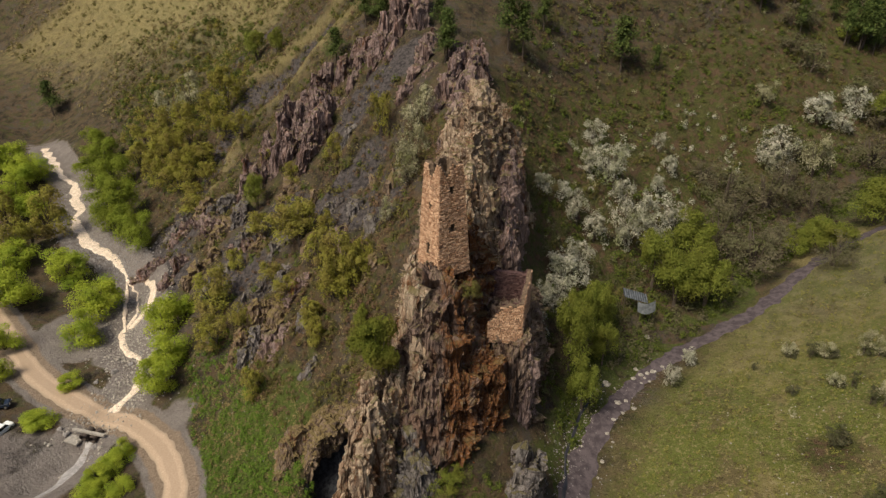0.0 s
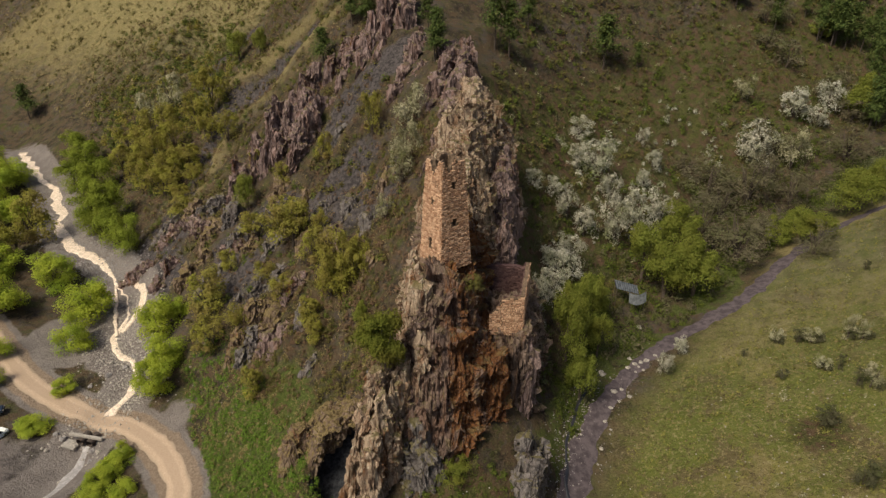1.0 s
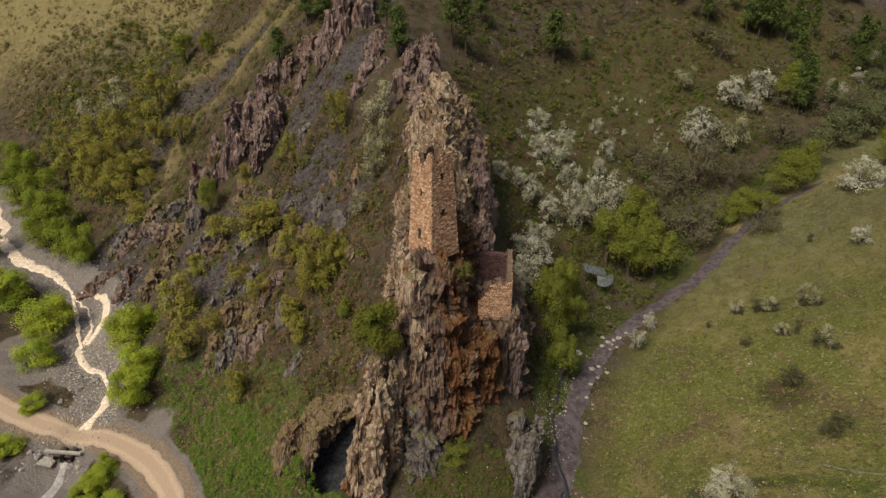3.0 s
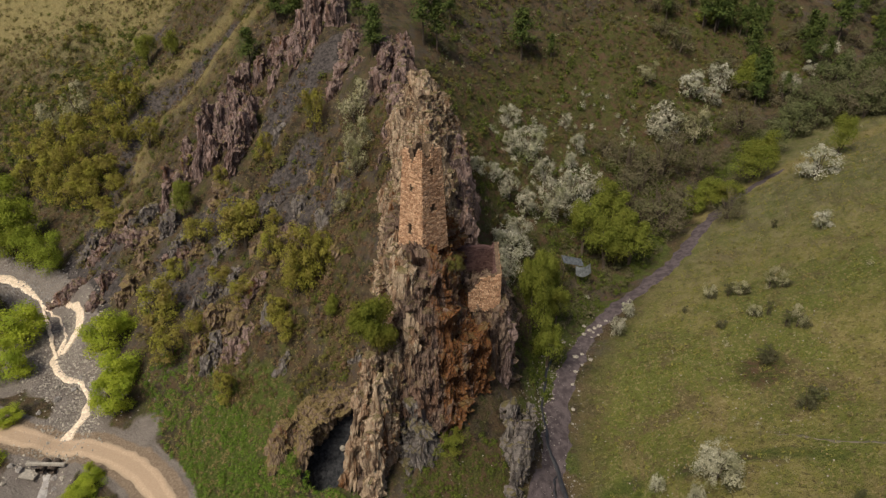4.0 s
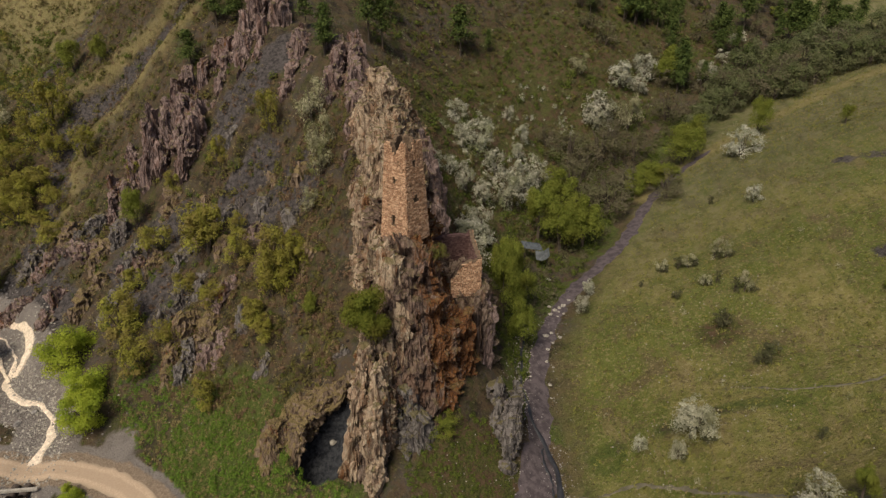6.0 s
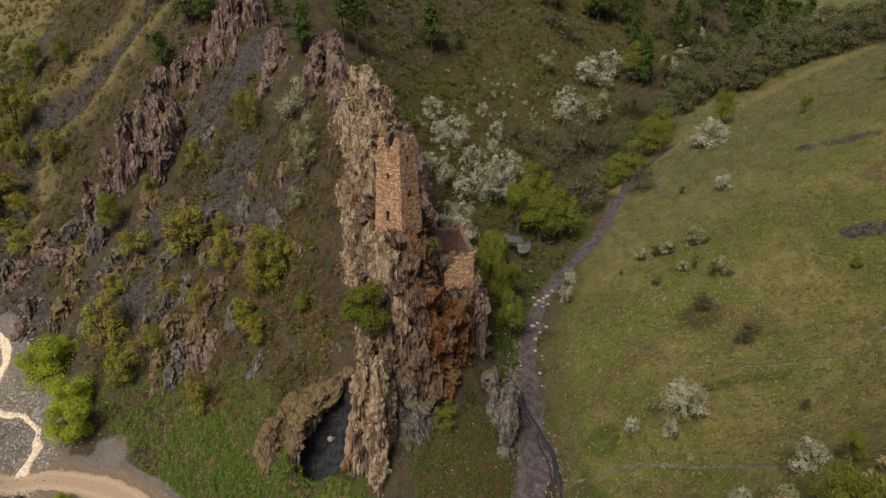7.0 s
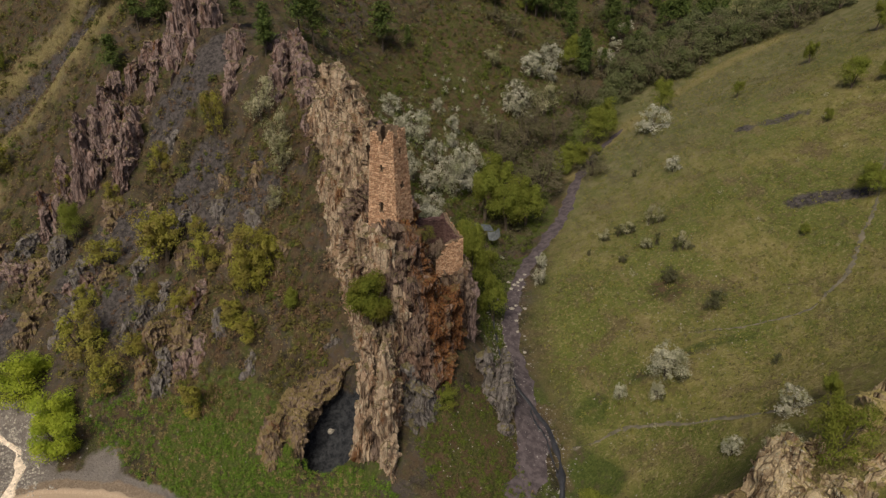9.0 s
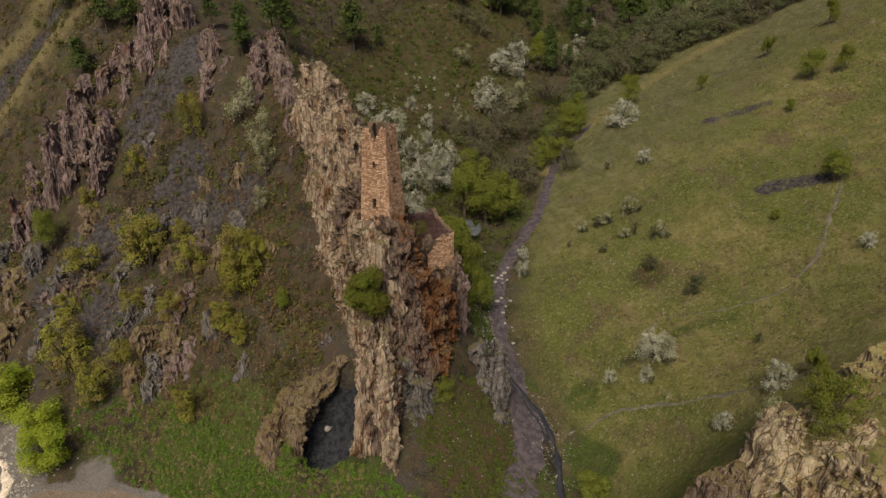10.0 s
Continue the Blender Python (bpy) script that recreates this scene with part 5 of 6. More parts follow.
def leaves_object(name, verts, material, parent=None, label=""):
    idx = np.arange(len(verts)).reshape(-1, 3)
    return mesh_object(name, verts, idx.tolist(), material, parent, label)


def stems(rng, count, reach, thick, parent, label=""):
    verts, faces = [], []
    for k in range(count):
        a = rng.uniform(0, math.tau)
        lean = rng.uniform(0.15, 1.0) * reach if count > 1 else 0.03
        pts = [(lean * f ** 1.3 * math.cos(a) + 0.02 * math.sin(7 * f + k), lean * f ** 1.3 * math.sin(a), -0.06 + f * rng.uniform(0.62, 0.8)) for f in np.linspace(0, 1, 5)]
        for i, p in enumerate(pts):
            r = thick * (1 - 0.82 * i / 4)
            verts += [(p[0] + r * math.cos(c), p[1] + r * math.sin(c), p[2]) for c in np.linspace(0, math.tau, 6)[:-1]]
        k0 = k * 25
        faces += [(k0 + i * 5 + j, k0 + i * 5 + (j + 1) % 5, k0 + i * 5 + 5 + (j + 1) % 5, k0 + i * 5 + 5 + j) for i in range(4) for j in range(5)]
    return mesh_object("trunk", verts, faces, BARK, parent, label)


def bushy(name, material, seed, blobs=13, leaf=0.042, count=1700, low=0.12, gaps=0.0, stem=5):
    """A shrub or tree one unit wide and high: stems and a crown of leaf clumps with an uneven outline."""
    rng = np.random.default_rng(seed)
    thing = new(name)
    stems(rng, stem, 0.3, 0.022 if stem > 2 else 0.035, thing)
    pts, outs = [], []
    for k in range(blobs):
        a, h = rng.uniform(0, math.tau), rng.uniform(low, 0.8)
        r = 0.36 * math.sqrt(rng.uniform(0.1, 1)) * (1.0 - 0.55 * max(0, h - 0.4))
        c = np.array([r * math.cos(a), r * math.sin(a), h])
        rad = rng.uniform(0.13, 0.24) * (1.1 - 0.4 * h)
        n = int(2 * count / blobs)
        d = rng.normal(0, 1, (n, 3))
        d /= np.linalg.norm(d, axis=1)[:, None]
        d[:, 2] = np.where(rng.uniform(0, 1, n) < 0.6, np.abs(d[:, 2]), d[:, 2])
        shell = rad * rng.uniform(0.55, 1.12, n)[:, None] * np.array([1, 1, 0.95])
        pts.append(c + d * shell)
        outs.append(d + np.array([0, 0, 0.35]))
    pts, outs = np.vstack(pts), np.vstack(outs)
    if gaps:
        keep = np.array([noise.noise(Vector(p * 7) + Vector((seed, 0, 0))) > -gaps for p in pts])
        pts, outs = pts[keep], outs[keep]
    pts[:, 2] = np.maximum(pts[:, 2], 0.02)
    leaves_object("crown", leaves_at(pts, outs, leaf * 0.78, rng, 0.6), material, thing)
    return thing


def piny(name, material, seed):
    """A pine one unit wide and high: bare lower trunk, whorls of drooping boughs, uneven outline."""
    rng = np.random.default_rng(seed)
    thing = new(name)
    verts, faces = [], []
    for i, h in enumerate(np.linspace(-0.04, 0.97, 6)):
        r = 0.03 * (1 - 0.85 * i / 5)
        verts += [(0.015 * math.sin(3 * h + seed) + r * math.cos(c), r * math.sin(c), h) for c in np.linspace(0, math.tau, 7)[:-1]]
    faces = [(i * 6 + j, i * 6 + (j + 1) % 6, i * 6 + 6 + (j + 1) % 6, i * 6 + 6 + j) for i in range(5) for j in range(6)]
    mesh_object("trunk", verts, faces, BARK, thing)
    pts, outs = [], []
    for h in np.linspace(0.40, 0.97, 10):
        reach = 0.46 * (1.02 - h) ** 0.62 * (0.6 + 0.5 * min(1, (h - 0.16) / 0.2))
        for k in range(int(rng.integers(4, 7))):
            a = rng.uniform(0, math.tau)
            far = reach * rng.uniform(0.4, 1.35)
            n = 46
            f = rng.uniform(0.15, 1, n)
            wide = rng.normal(0, 0.07, (n, 3)) * np.array([1, 1, 0.45])
            pts.append(np.stack([far * f * math.cos(a), far * f * math.sin(a), h + 0.05 * f - 0.09 * f * f], 1) + wide)
            outs.append(np.tile((0.3 * math.cos(a), 0.3 * math.sin(a), 0.9), (n, 1)))
    leaves_object("crown", leaves_at(np.vstack(pts), np.vstack(outs), 0.038, rng, 0.4), material, thing)
    return thing


WILLOW = leaf_material("willow_leaves", (0.30, 0.36, 0.03), (0.46, 0.50, 0.065), (0.25, 0.33, 0.035), 0.45)
OLIVE = leaf_material("olive_leaves", (0.20, 0.20, 0.032), (0.36, 0.33, 0.06), (0.25, 0.19, 0.06), 0.4)
GREEN = leaf_material("green_leaves", (0.14, 0.17, 0.024), (0.25, 0.27, 0.052), (0.20, 0.20, 0.036), 0.4)
BLOSSOM = leaf_material("white_blossom", (0.27, 0.27, 0.18), (0.66, 0.61, 0.51), (0.22, 0.23, 0.12), 0.25)
PALE = leaf_material("pale_leaves", (0.24, 0.235, 0.12), (0.52, 0.47, 0.32), (0.15, 0.16, 0.05))
AIRY = leaf_material("cream_buds", (0.34, 0.34, 0.23), (0.68, 0.64, 0.50), (0.22, 0.22, 0.11), 0.3)
THICKET = leaf_material("dark_twigs", (0.062, 0.06, 0.032), (0.125, 0.115, 0.062), (0.08, 0.09, 0.03), 0.2)
BARE = leaf_material("budding_twigs", (0.105, 0.09, 0.055), (0.185, 0.155, 0.095), (0.13, 0.14, 0.052), 0.3)
PINE = leaf_material("pine_needles", (0.045, 0.075, 0.018), (0.12, 0.145, 0.036), None, 0.2)
DRY = leaf_material("dry_grass", (0.20, 0.155, 0.065), (0.34, 0.265, 0.125), None, 0.2)
SCRUB = leaf_material("scrub_leaves", (0.085, 0.085, 0.02), (0.19, 0.17, 0.042), (0.11, 0.085, 0.035), 0.3)
SCRUBGREEN = leaf_material("green_scrub_leaves", (0.06, 0.085, 0.014), (0.14, 0.16, 0.03), None, 0.3)
GRASS = leaf_material("meadow_grass", (0.17, 0.175, 0.036), (0.28, 0.25, 0.07), None, 0.25)
BUD = leaf_material("budding_leaves", (0.11, 0.12, 0.055), (0.20, 0.195, 0.10), (0.12, 0.15, 0.05), 0.35)
BUSHGREEN = leaf_material("bush_leaves", (0.15, 0.20, 0.02), (0.29, 0.33, 0.045), (0.22, 0.25, 0.03), 0.4)
RIBTREE = leaf_material("dense_olive_leaves", (0.10, 0.125, 0.016), (0.19, 0.20, 0.03), (0.15, 0.14, 0.024), 0.35)
RUSSET = leaf_material("russet_scrub", (0.105, 0.06, 0.035), (0.19, 0.12, 0.07), None, 0.1)

# where the larger plants stand: x, y, width, height in metres
PLANTS = {
    "willow": (
        "-139.3,192.6,13.6,9.1 -94.5,120.8,12.9,10.9 -88.9,132.5,11,9.1 -75,119.5,11.4,9.6 -73.5,109.3,8.5,8 -55.5,108.1,10.2,8.5 -51.1,92.1,8.3,7.3 -51.3,98.3,8.5,7.5 -88.2,105.8,7.5,5.9 -70.7,86,6.7,3.1 -69.8,95.8,5.1,3.2 -84.1,97.8,4.8,4.5 "
        "-52.5,78.9,4.1,2.8 -52.6,75.6,5,2.9 -53.6,72.8,5.5,3 -54,69.6,5.6,3 -49.4,70.6,4.6,2.4 -129,184.1,11.1,8.7 -137.2,197,11.7,9.2 -128.1,191.1,11.3,8.9 -125.5,173,12.4,9.2 -114,165.2,11.7,9.5 -103.5,137.9,10.2,8.3 -102.9,130.6,9.9,8 "
        "-52.9,111.6,5.7,4.3 -133.6,174.6,10.8,8.5 -111,135.3,8.9,8.4 "
    ),
    "olive": (
        "-105.6,155.9,13.3,13.9 -106.8,142.6,10.2,11 -119.8,160.8,11.3,12.2 -105.3,147.3,8.6,8.9 -45.1,107.3,10.1,9.3 -41.9,97.7,7.9,7.3 -31.5,83.9,5,6.5 -27.9,111.3,9.6,10.2 -16.1,94,7.7,10.7 -18.5,92.1,5.8,6.3 -21.9,90.2,5.4,6.4 -37.5,121.8,7.4,8 "
        "-59.8,143.8,7.4,5.8 -71.3,162.6,10,8.6 -62.8,186.7,10.7,15 -77.1,169.5,8.7,9 -23.6,131.8,5.6,6.5 -12.5,126.9,5.3,10.6 -70.7,171.9,8.6,7.8 -61.1,157.2,6.3,7.2 -86,184.8,11.3,9.8 -53.9,167.5,7.3,8.4 -13.8,95.5,5.8,6.3 -21.9,109.7,4.4,5.7 "
        "-83.6,192.4,10.5,11.2 -73.6,181.6,9,10.5 -65.9,170.4,8.4,8.8 -78.7,179.9,9.9,10.6 -81.5,172.3,8.9,10.4 -71.2,167.8,8.5,9.9 -65,156.2,7.1,7.2 -62.7,178.5,7.8,9 -68.8,188.1,9.1,9.4 -78.8,192.5,8.5,9.8 -42.5,116,5.5,5.6 -32.7,105.9,4.5,5.1 "
        "-23,102.8,6.3,7.5 -27.9,98.4,5.3,5.5 -20.9,86.8,4.3,4.4 -36.9,98.4,6.1,6.4 -33.1,133.5,4.5,5 -40.7,144.5,4.9,5.4 -92.1,186,8.6,9.9 -91.9,193.9,9.8,10.2 -17.5,92.3,7,9.1 -29.2,113.8,8.1,9 -14.2,92.2,6,7.8 -22.3,90.5,3.5,4.6 "
        "-20.5,86.5,3.5,4.5 "
    ),
    "green": (
        "-41.9,133.2,5.1,8.8 -57.7,205.4,7.3,10.2 -49.5,197.8,4.9,9.1 -13,85.9,3.1,4.4 40.2,106.5,8.8,13.1 43.5,103.2,9.7,13 49.3,103.2,8.9,13.2 25.8,91,7.7,12.1 19.6,80.5,6.3,14.3 26.2,85.4,5,9.4 21.1,76,5.4,12 21.9,86.2,5.7,12.7 "
        "92.5,126.3,11.2,11.4 78.8,115.8,9.1,8 79.7,123.9,7.1,6.7 72.9,119.3,6.8,7.2 27.4,94.9,5.3,9.9 11.3,37.3,6,5.3 81.8,47.5,5.5,7.2 143.3,100.2,4,6.8 117.7,74.4,6.1,8 120.9,68.8,4.1,6.7 99.2,131.3,7.6,11.2 30.6,22.2,3.1,4.9 "
        "113.6,123.5,7,11.4 47.8,106.1,9.3,9.9 51.5,117.8,9.9,12.2 118.1,169.4,10.8,12.7 104,70.2,2.3,3.2 87.1,51.1,2.7,3.1 70,50.6,2.2,2.6 157.6,92.4,5,9.4 118.8,103.2,3.2,5.2 "
    ),
    "budding": (
        "121.4,149.3,10.9,11.6 129.2,149.9,11.2,11.9 136.9,150.3,10.4,12.2 139.6,144.6,9.3,10.7 144.3,142.1,10.4,10.8 153,143.2,9.6,11.1 160.3,145.2,11,11.4 164.2,141.9,9.9,11.4 169.3,139.7,11.1,10.4 176.6,139.2,10.2,10.6 181.9,137.6,11.5,10.1 186.3,135,10.4,10.2 "
        "190,131.9,10.4,9.7 193,128.5,10.5,9.7 195.1,124.7,10.5,9.1 181.5,161.9,12.1,12.6 215.3,175.7,13.6,12.7 218.7,166.1,13.5,11.9 223.9,158.7,13.5,11.2 156.6,159.1,11.2,13.1 158.2,170.9,11.6,13.6 171.1,165,13,13.9 141.3,163,10.9,12.7 130.8,160,9.4,12.3 "
        "107.4,139.4,9.2,9.6 "
    ),
    "blossom": (
        "97.8,165,10.4,10.8 109.6,170.1,8.2,9 103.8,163.6,6.3,6.4 82.5,150.7,12.3,12.3 81.5,148.7,7.8,9.2 36.1,132.8,9,10 31.2,130.9,4.5,6.2 51.9,140.7,4.2,5.4 51.3,147.4,3.7,4.8 38.4,127.2,5.3,8.2 34.4,143,6.7,5.6 26.4,115.7,5,8.9 "
        "29.9,114.9,6,7.5 37.1,117,7.7,10.9 43.4,121.6,8,13 49.8,126,6,7.1 22.3,101.2,9.5,8.2 25.4,105.8,5.7,7.1 19,92,6,7 15.7,88.4,3.9,4.9 19.3,116,4.4,4.6 23.7,118.1,3.7,4.5 14.1,82.1,3.8,5.8 40.7,86.8,3.1,4.3 "
        "36.6,81.9,2.9,4.6 47.6,133.4,3.5,5.2 99.1,113.2,10.4,7.4 132.7,167.5,7.4,9.1 82.1,90.5,4.3,4.9 24.1,28.1,3,3.5 29.9,25.6,4.2,4.6 65.3,33.3,3.3,3.7 "
    ),
    "airy": "31.2,44.8,6.2,7.0 28.4,43.6,2.4,3.6 26.2,48.6,2.2,3.4",
    "pale": (
        "55.2,83.9,2.6,3.8 59.9,81.9,3.4,3.8 64.4,80.2,3,5.2 58.9,66.6,3,4.8 56.5,73.5,2.6,3.2 65.6,78.7,2.4,3.8 -4.8,120,6.6,10.3 -5,109.9,5.3,11.4 -6.2,105.7,6,9 -79.2,201.1,10.1,14.7 89.9,148,8.3,12.9 -9.2,101,3.9,5.3 "
        "-87.7,203.2,8,10.8 84.1,168.1,6.8,7.3 "
    ),
    "bare": (
        "62.8,114.4,15.3,13.3 58.2,122.6,10.5,11.9 65.7,131.4,11.2,10.9 81,142.3,10.7,9.9 86.6,152.3,11.2,8.4 62.2,145.2,8.8,7.7 105.2,150.2,13.4,10.9 71.9,122.3,8.2,8.8 138.5,147.8,16.9,16.5 "
        "152.1,147.4,15.4,14.3 131,153.7,12.6,13.7 165.8,146.8,20.5,14.8 175.6,138.2,18.4,12 183.9,131.2,16.3,12.1 74.2,136.7,15.2,15.3 65.7,139.2,14.9,12.9 84.6,136.1,10.4,11.3 76.5,111,9.3,8"
    ),
    "thicket": "55.6,83.4,2.1,1.8 60.4,81.2,2.7,2.0 65,79.6,2.7,2.4 59.5,66,2.6,2.2 56.9,73,1.9,1.7 66.2,78.2,2.1,1.8 32.4,43.6,3.5,2.4 28.8,43,1.6,1.5 37,81.4,1.9,1.7 50.9,62.1,3.0,3.4 50.2,51.5,3.4,3.8 58.4,72.6,1.6,3.2 51,73.8,2.1,2.2 58.1,82.6,2.6,3.2 58,67.9,2.1,3.8 49,81.4,1.0,2.0 78.7,99,1.6,2.5 41.7,34.7,1.7,2.2 48.9,51.4,3.1,3.4 50.5,62.3,3.6,2.8",
    "pine": (
        "45.6,168.7,10.3,14 55.5,171.8,3.5,6.8 124.3,197.9,12.4,14.9 14.5,149.2,8.8,13.3 0.9,130.2,6.5,9.9 24.7,166,6.2,8.2 -14.8,158.6,6.5,6.3 -0.5,144.4,6.4,7.7 93.8,202.7,9.8,7.8 107.6,206.8,6.1,8.2 -149.8,244.4,10.3,12.9 120.2,165.5,10.1,16.4 "
        "189.4,190.3,13.9,17.6 155.5,187.4,9.8,15.1 132.3,188.4,9.7,14.3 122.2,195.9,9.1,13.7 161.7,180.4,9.8,9.8 220.5,194.7,14.5,11.6 -25.7,159,7.3,8.7 -18.6,162.7,7.4,10.4 -13.6,157,5.8,8.6 0.4,129.7,5.6,7.5 18,149.3,7.3,11.7 -24.1,176.7,6.4,8 "
        "123.4,168.3,8.8,13 190.8,187.3,12.1,16.3 211.4,193.2,11.7,18.4 182.5,188.7,7.7,10.8 175.1,199.4,10.3,15.5 158,193.9,9.8,14.7 223.5,190.4,10.3,14.3 129.9,198.8,9.2,11.6 "
    ),
    "riverside": (
        "-108.2,195.7,11.2,11.5 -96.8,178.7,10.3,12.7 -85.8,159.5,10.9,13.4 -75.8,144.4,8.9,10.5 -114.1,203.1,9.7,9.5 -109.1,188.5,11,10.1 -96.9,170.5,10,10.2 -88.3,155.8,9.3,10.4 -81.6,149.3,8.9,10.9 "
    ),
}

KINDS = {
    "willow": ("willow_bush", WILLOW, dict(blobs=22, leaf=0.024, count=3800, low=0.06), "bright yellow-green willow bush on the river gravel", "bush"),
    "olive": ("shrub", OLIVE, dict(blobs=17, leaf=0.029, count=2300, gaps=0.12), "olive-green shrub in early leaf on the slope", "shrub"),
    "green": ("broadleaf_tree", GREEN, dict(blobs=22, leaf=0.0235, count=3800, low=0.25, stem=2), "fresh green broadleaf tree with a rounded crown", "tree"),
    "blossom": ("blossom_tree", BLOSSOM, dict(blobs=20, leaf=0.027, count=3000, gaps=0.06, stem=4), "wild fruit tree covered in white blossom", "tree"),
    "pale": ("shrub", PALE, dict(blobs=14, leaf=0.028, count=1900, gaps=0.15), "pale cream-green budding shrub", "shrub"),
    "airy": ("shrub", AIRY, dict(blobs=34, leaf=0.021, count=5600, low=0.12, gaps=0.1, stem=12), "airy cream-white budding shrub alone in the meadow", "shrub"),
    "thicket": ("shrub", THICKET, dict(blobs=18, leaf=0.034, count=1500, low=0.08, gaps=0.1, stem=10), "dark leafless shrub in the meadow grass", "shrub"),
    "bare": ("shrub", BARE, dict(blobs=20, leaf=0.02, count=2200, gaps=0.12, stem=8), "brown half-bare shrub with budding twigs", "shrub"),
    "riverside": ("broadleaf_tree", BUSHGREEN, dict(blobs=22, leaf=0.0235, count=3400, low=0.08, stem=3), "leafy green bush beside a silty river", "bush"),
    "budding": ("tree", BUD, dict(blobs=22, leaf=0.03, count=1700, low=0.2, stem=4), "grey-green budding tree in the wooded ravine", "tree"),
    "far bare": ("tree", BARE, dict(blobs=12, leaf=0.036, count=600, stem=3), "brown leafless tree in the far wood", "tree"),
    "far green": ("broadleaf_tree", GREEN, dict(blobs=10, leaf=0.05, count=420, low=0.2, stem=2), "green tree in the far wood", "tree"),
    "far blossom": ("blossom_tree", BLOSSOM, dict(blobs=10, leaf=0.045, count=420, stem=3), "white-flowering tree in the far wood", "tree"),
    "pine": ("pine_tree", PINE, None, "dark green pine with a bare lower trunk", "tree"),
}
COUNTS = {"riverside": 3, "budding": 3, "willow": 4, "olive": 4, "green": 4, "blossom": 4, "pale": 3, "airy": 2, "thicket": 3, "bare": 3, "pine": 4, "far bare": 3, "far green": 2, "far blossom": 2}


def plant_all():
    rng = random.Random(3)
    for kind, text in PLANTS.items():
        name, material, shape, label, category = KINDS[kind]
        models = []
        for k, item in enumerate(text.split()):
            x, y, wide, tall = map(float, item.split(","))
            spot = Matrix.Translation((x, y, float(ground_z(x, y)) - 0.05)) @ Matrix.Rotation(rng.uniform(0, math.tau), 4, "Z")
            wide, tall = wide * rng.uniform(1.0, 1.12), tall * rng.uniform(0.95, 1.08)
            if len(models) < COUNTS[kind]:
                thing = bushy(name, material, 11 * len(models) + len(kind), **shape) if shape else piny(name, material, 7 * len(models) + 2)
                thing.matrix_basis = spot @ Matrix.Diagonal((wide, wide, tall, 1))
                tagged(thing, label, category, f"{kind} plants")
                models.append((thing, wide, tall))
            else:
                thing, w, h = models[k % len(models)]
                copy_thing(thing, spot @ Matrix.Diagonal((wide / w, wide / w, tall / h, 1)))


WOODS = [(100, 168), (128, 160), (165, 186), (225, 200), (250, 240), (190, 262), (110, 240), (88, 205)]


def plant_woods():
    """The wooded head of the side valley, far behind the meadow."""
    rng = np.random.default_rng(8)
    x, y = rng.uniform(88, 250, 700), rng.uniform(160, 262, 700)
    ok = eval_region(x, y, WOODS) & (near_line(x, y, TRACK) > 5)
    text = {"far bare": "", "pine": "", "far green": "", "far blossom": ""}
    for k, (a, b) in enumerate(zip(x[ok][:150], y[ok][:150])):
        kind = "pine" if k % 3 == 0 else "far green" if k % 5 == 1 else "far blossom" if k % 17 == 2 else "far bare"
        tall = rng.uniform(5, 9) * (1.5 if kind == "pine" else 1)
        text[kind] += f"{a:.1f},{b:.1f},{tall * (0.55 if kind == 'pine' else 1.1):.1f},{tall:.1f} "
    for kind in text:
        PLANTS[kind] = PLANTS.get(kind, "") + " " + text[kind]


plant_woods()
plant_all()
crown_tree = bushy("broadleaf_tree", RIBTREE, 77, blobs=40, leaf=0.026, count=9000, low=0.2, stem=3)
crown_tree.matrix_basis = Matrix.Translation((-8.4, 64.6, 25.6)) @ Matrix.Diagonal((6.6, 6.2, 8.4, 1))
tagged(crown_tree, "compact green tree growing on a rock rib", "tree")


for x, y, z, wide, tall, kind, material, label in ((20.6, 16.2, 27.2, 7.4, 8.6, "shrub", RIBTREE, "green shrub rooted among outcrop rocks"), (19.2, 20.4, 24.0, 4.6, 5.0, "shrub", PALE, "pale budding shrub beside outcrop rocks"),
                                               (0.5, 60.2, 10.5, 6.5, 3.6, "shrub", GREEN, "dark green shrub at the foot of a crag"), (3.5, 69.2, 33.2, 3.2, 2.6, "shrub", SCRUB, "olive shrub under a stone tower"), (9.2, 73.6, 26.2, 2.8, 2.4, "shrub", THICKET, "dark shrub growing inside a ruined house")):
    bush = bushy(kind, material, int(x * 10), blobs=40, leaf=0.017, count=9000, gaps=0.03)
    bush.matrix_basis = Matrix.Translation((x, y, z)) @ Matrix.Diagonal((wide, wide, tall, 1))
    tagged(bush, label, "shrub")


# ---- low growth, too many to count ----

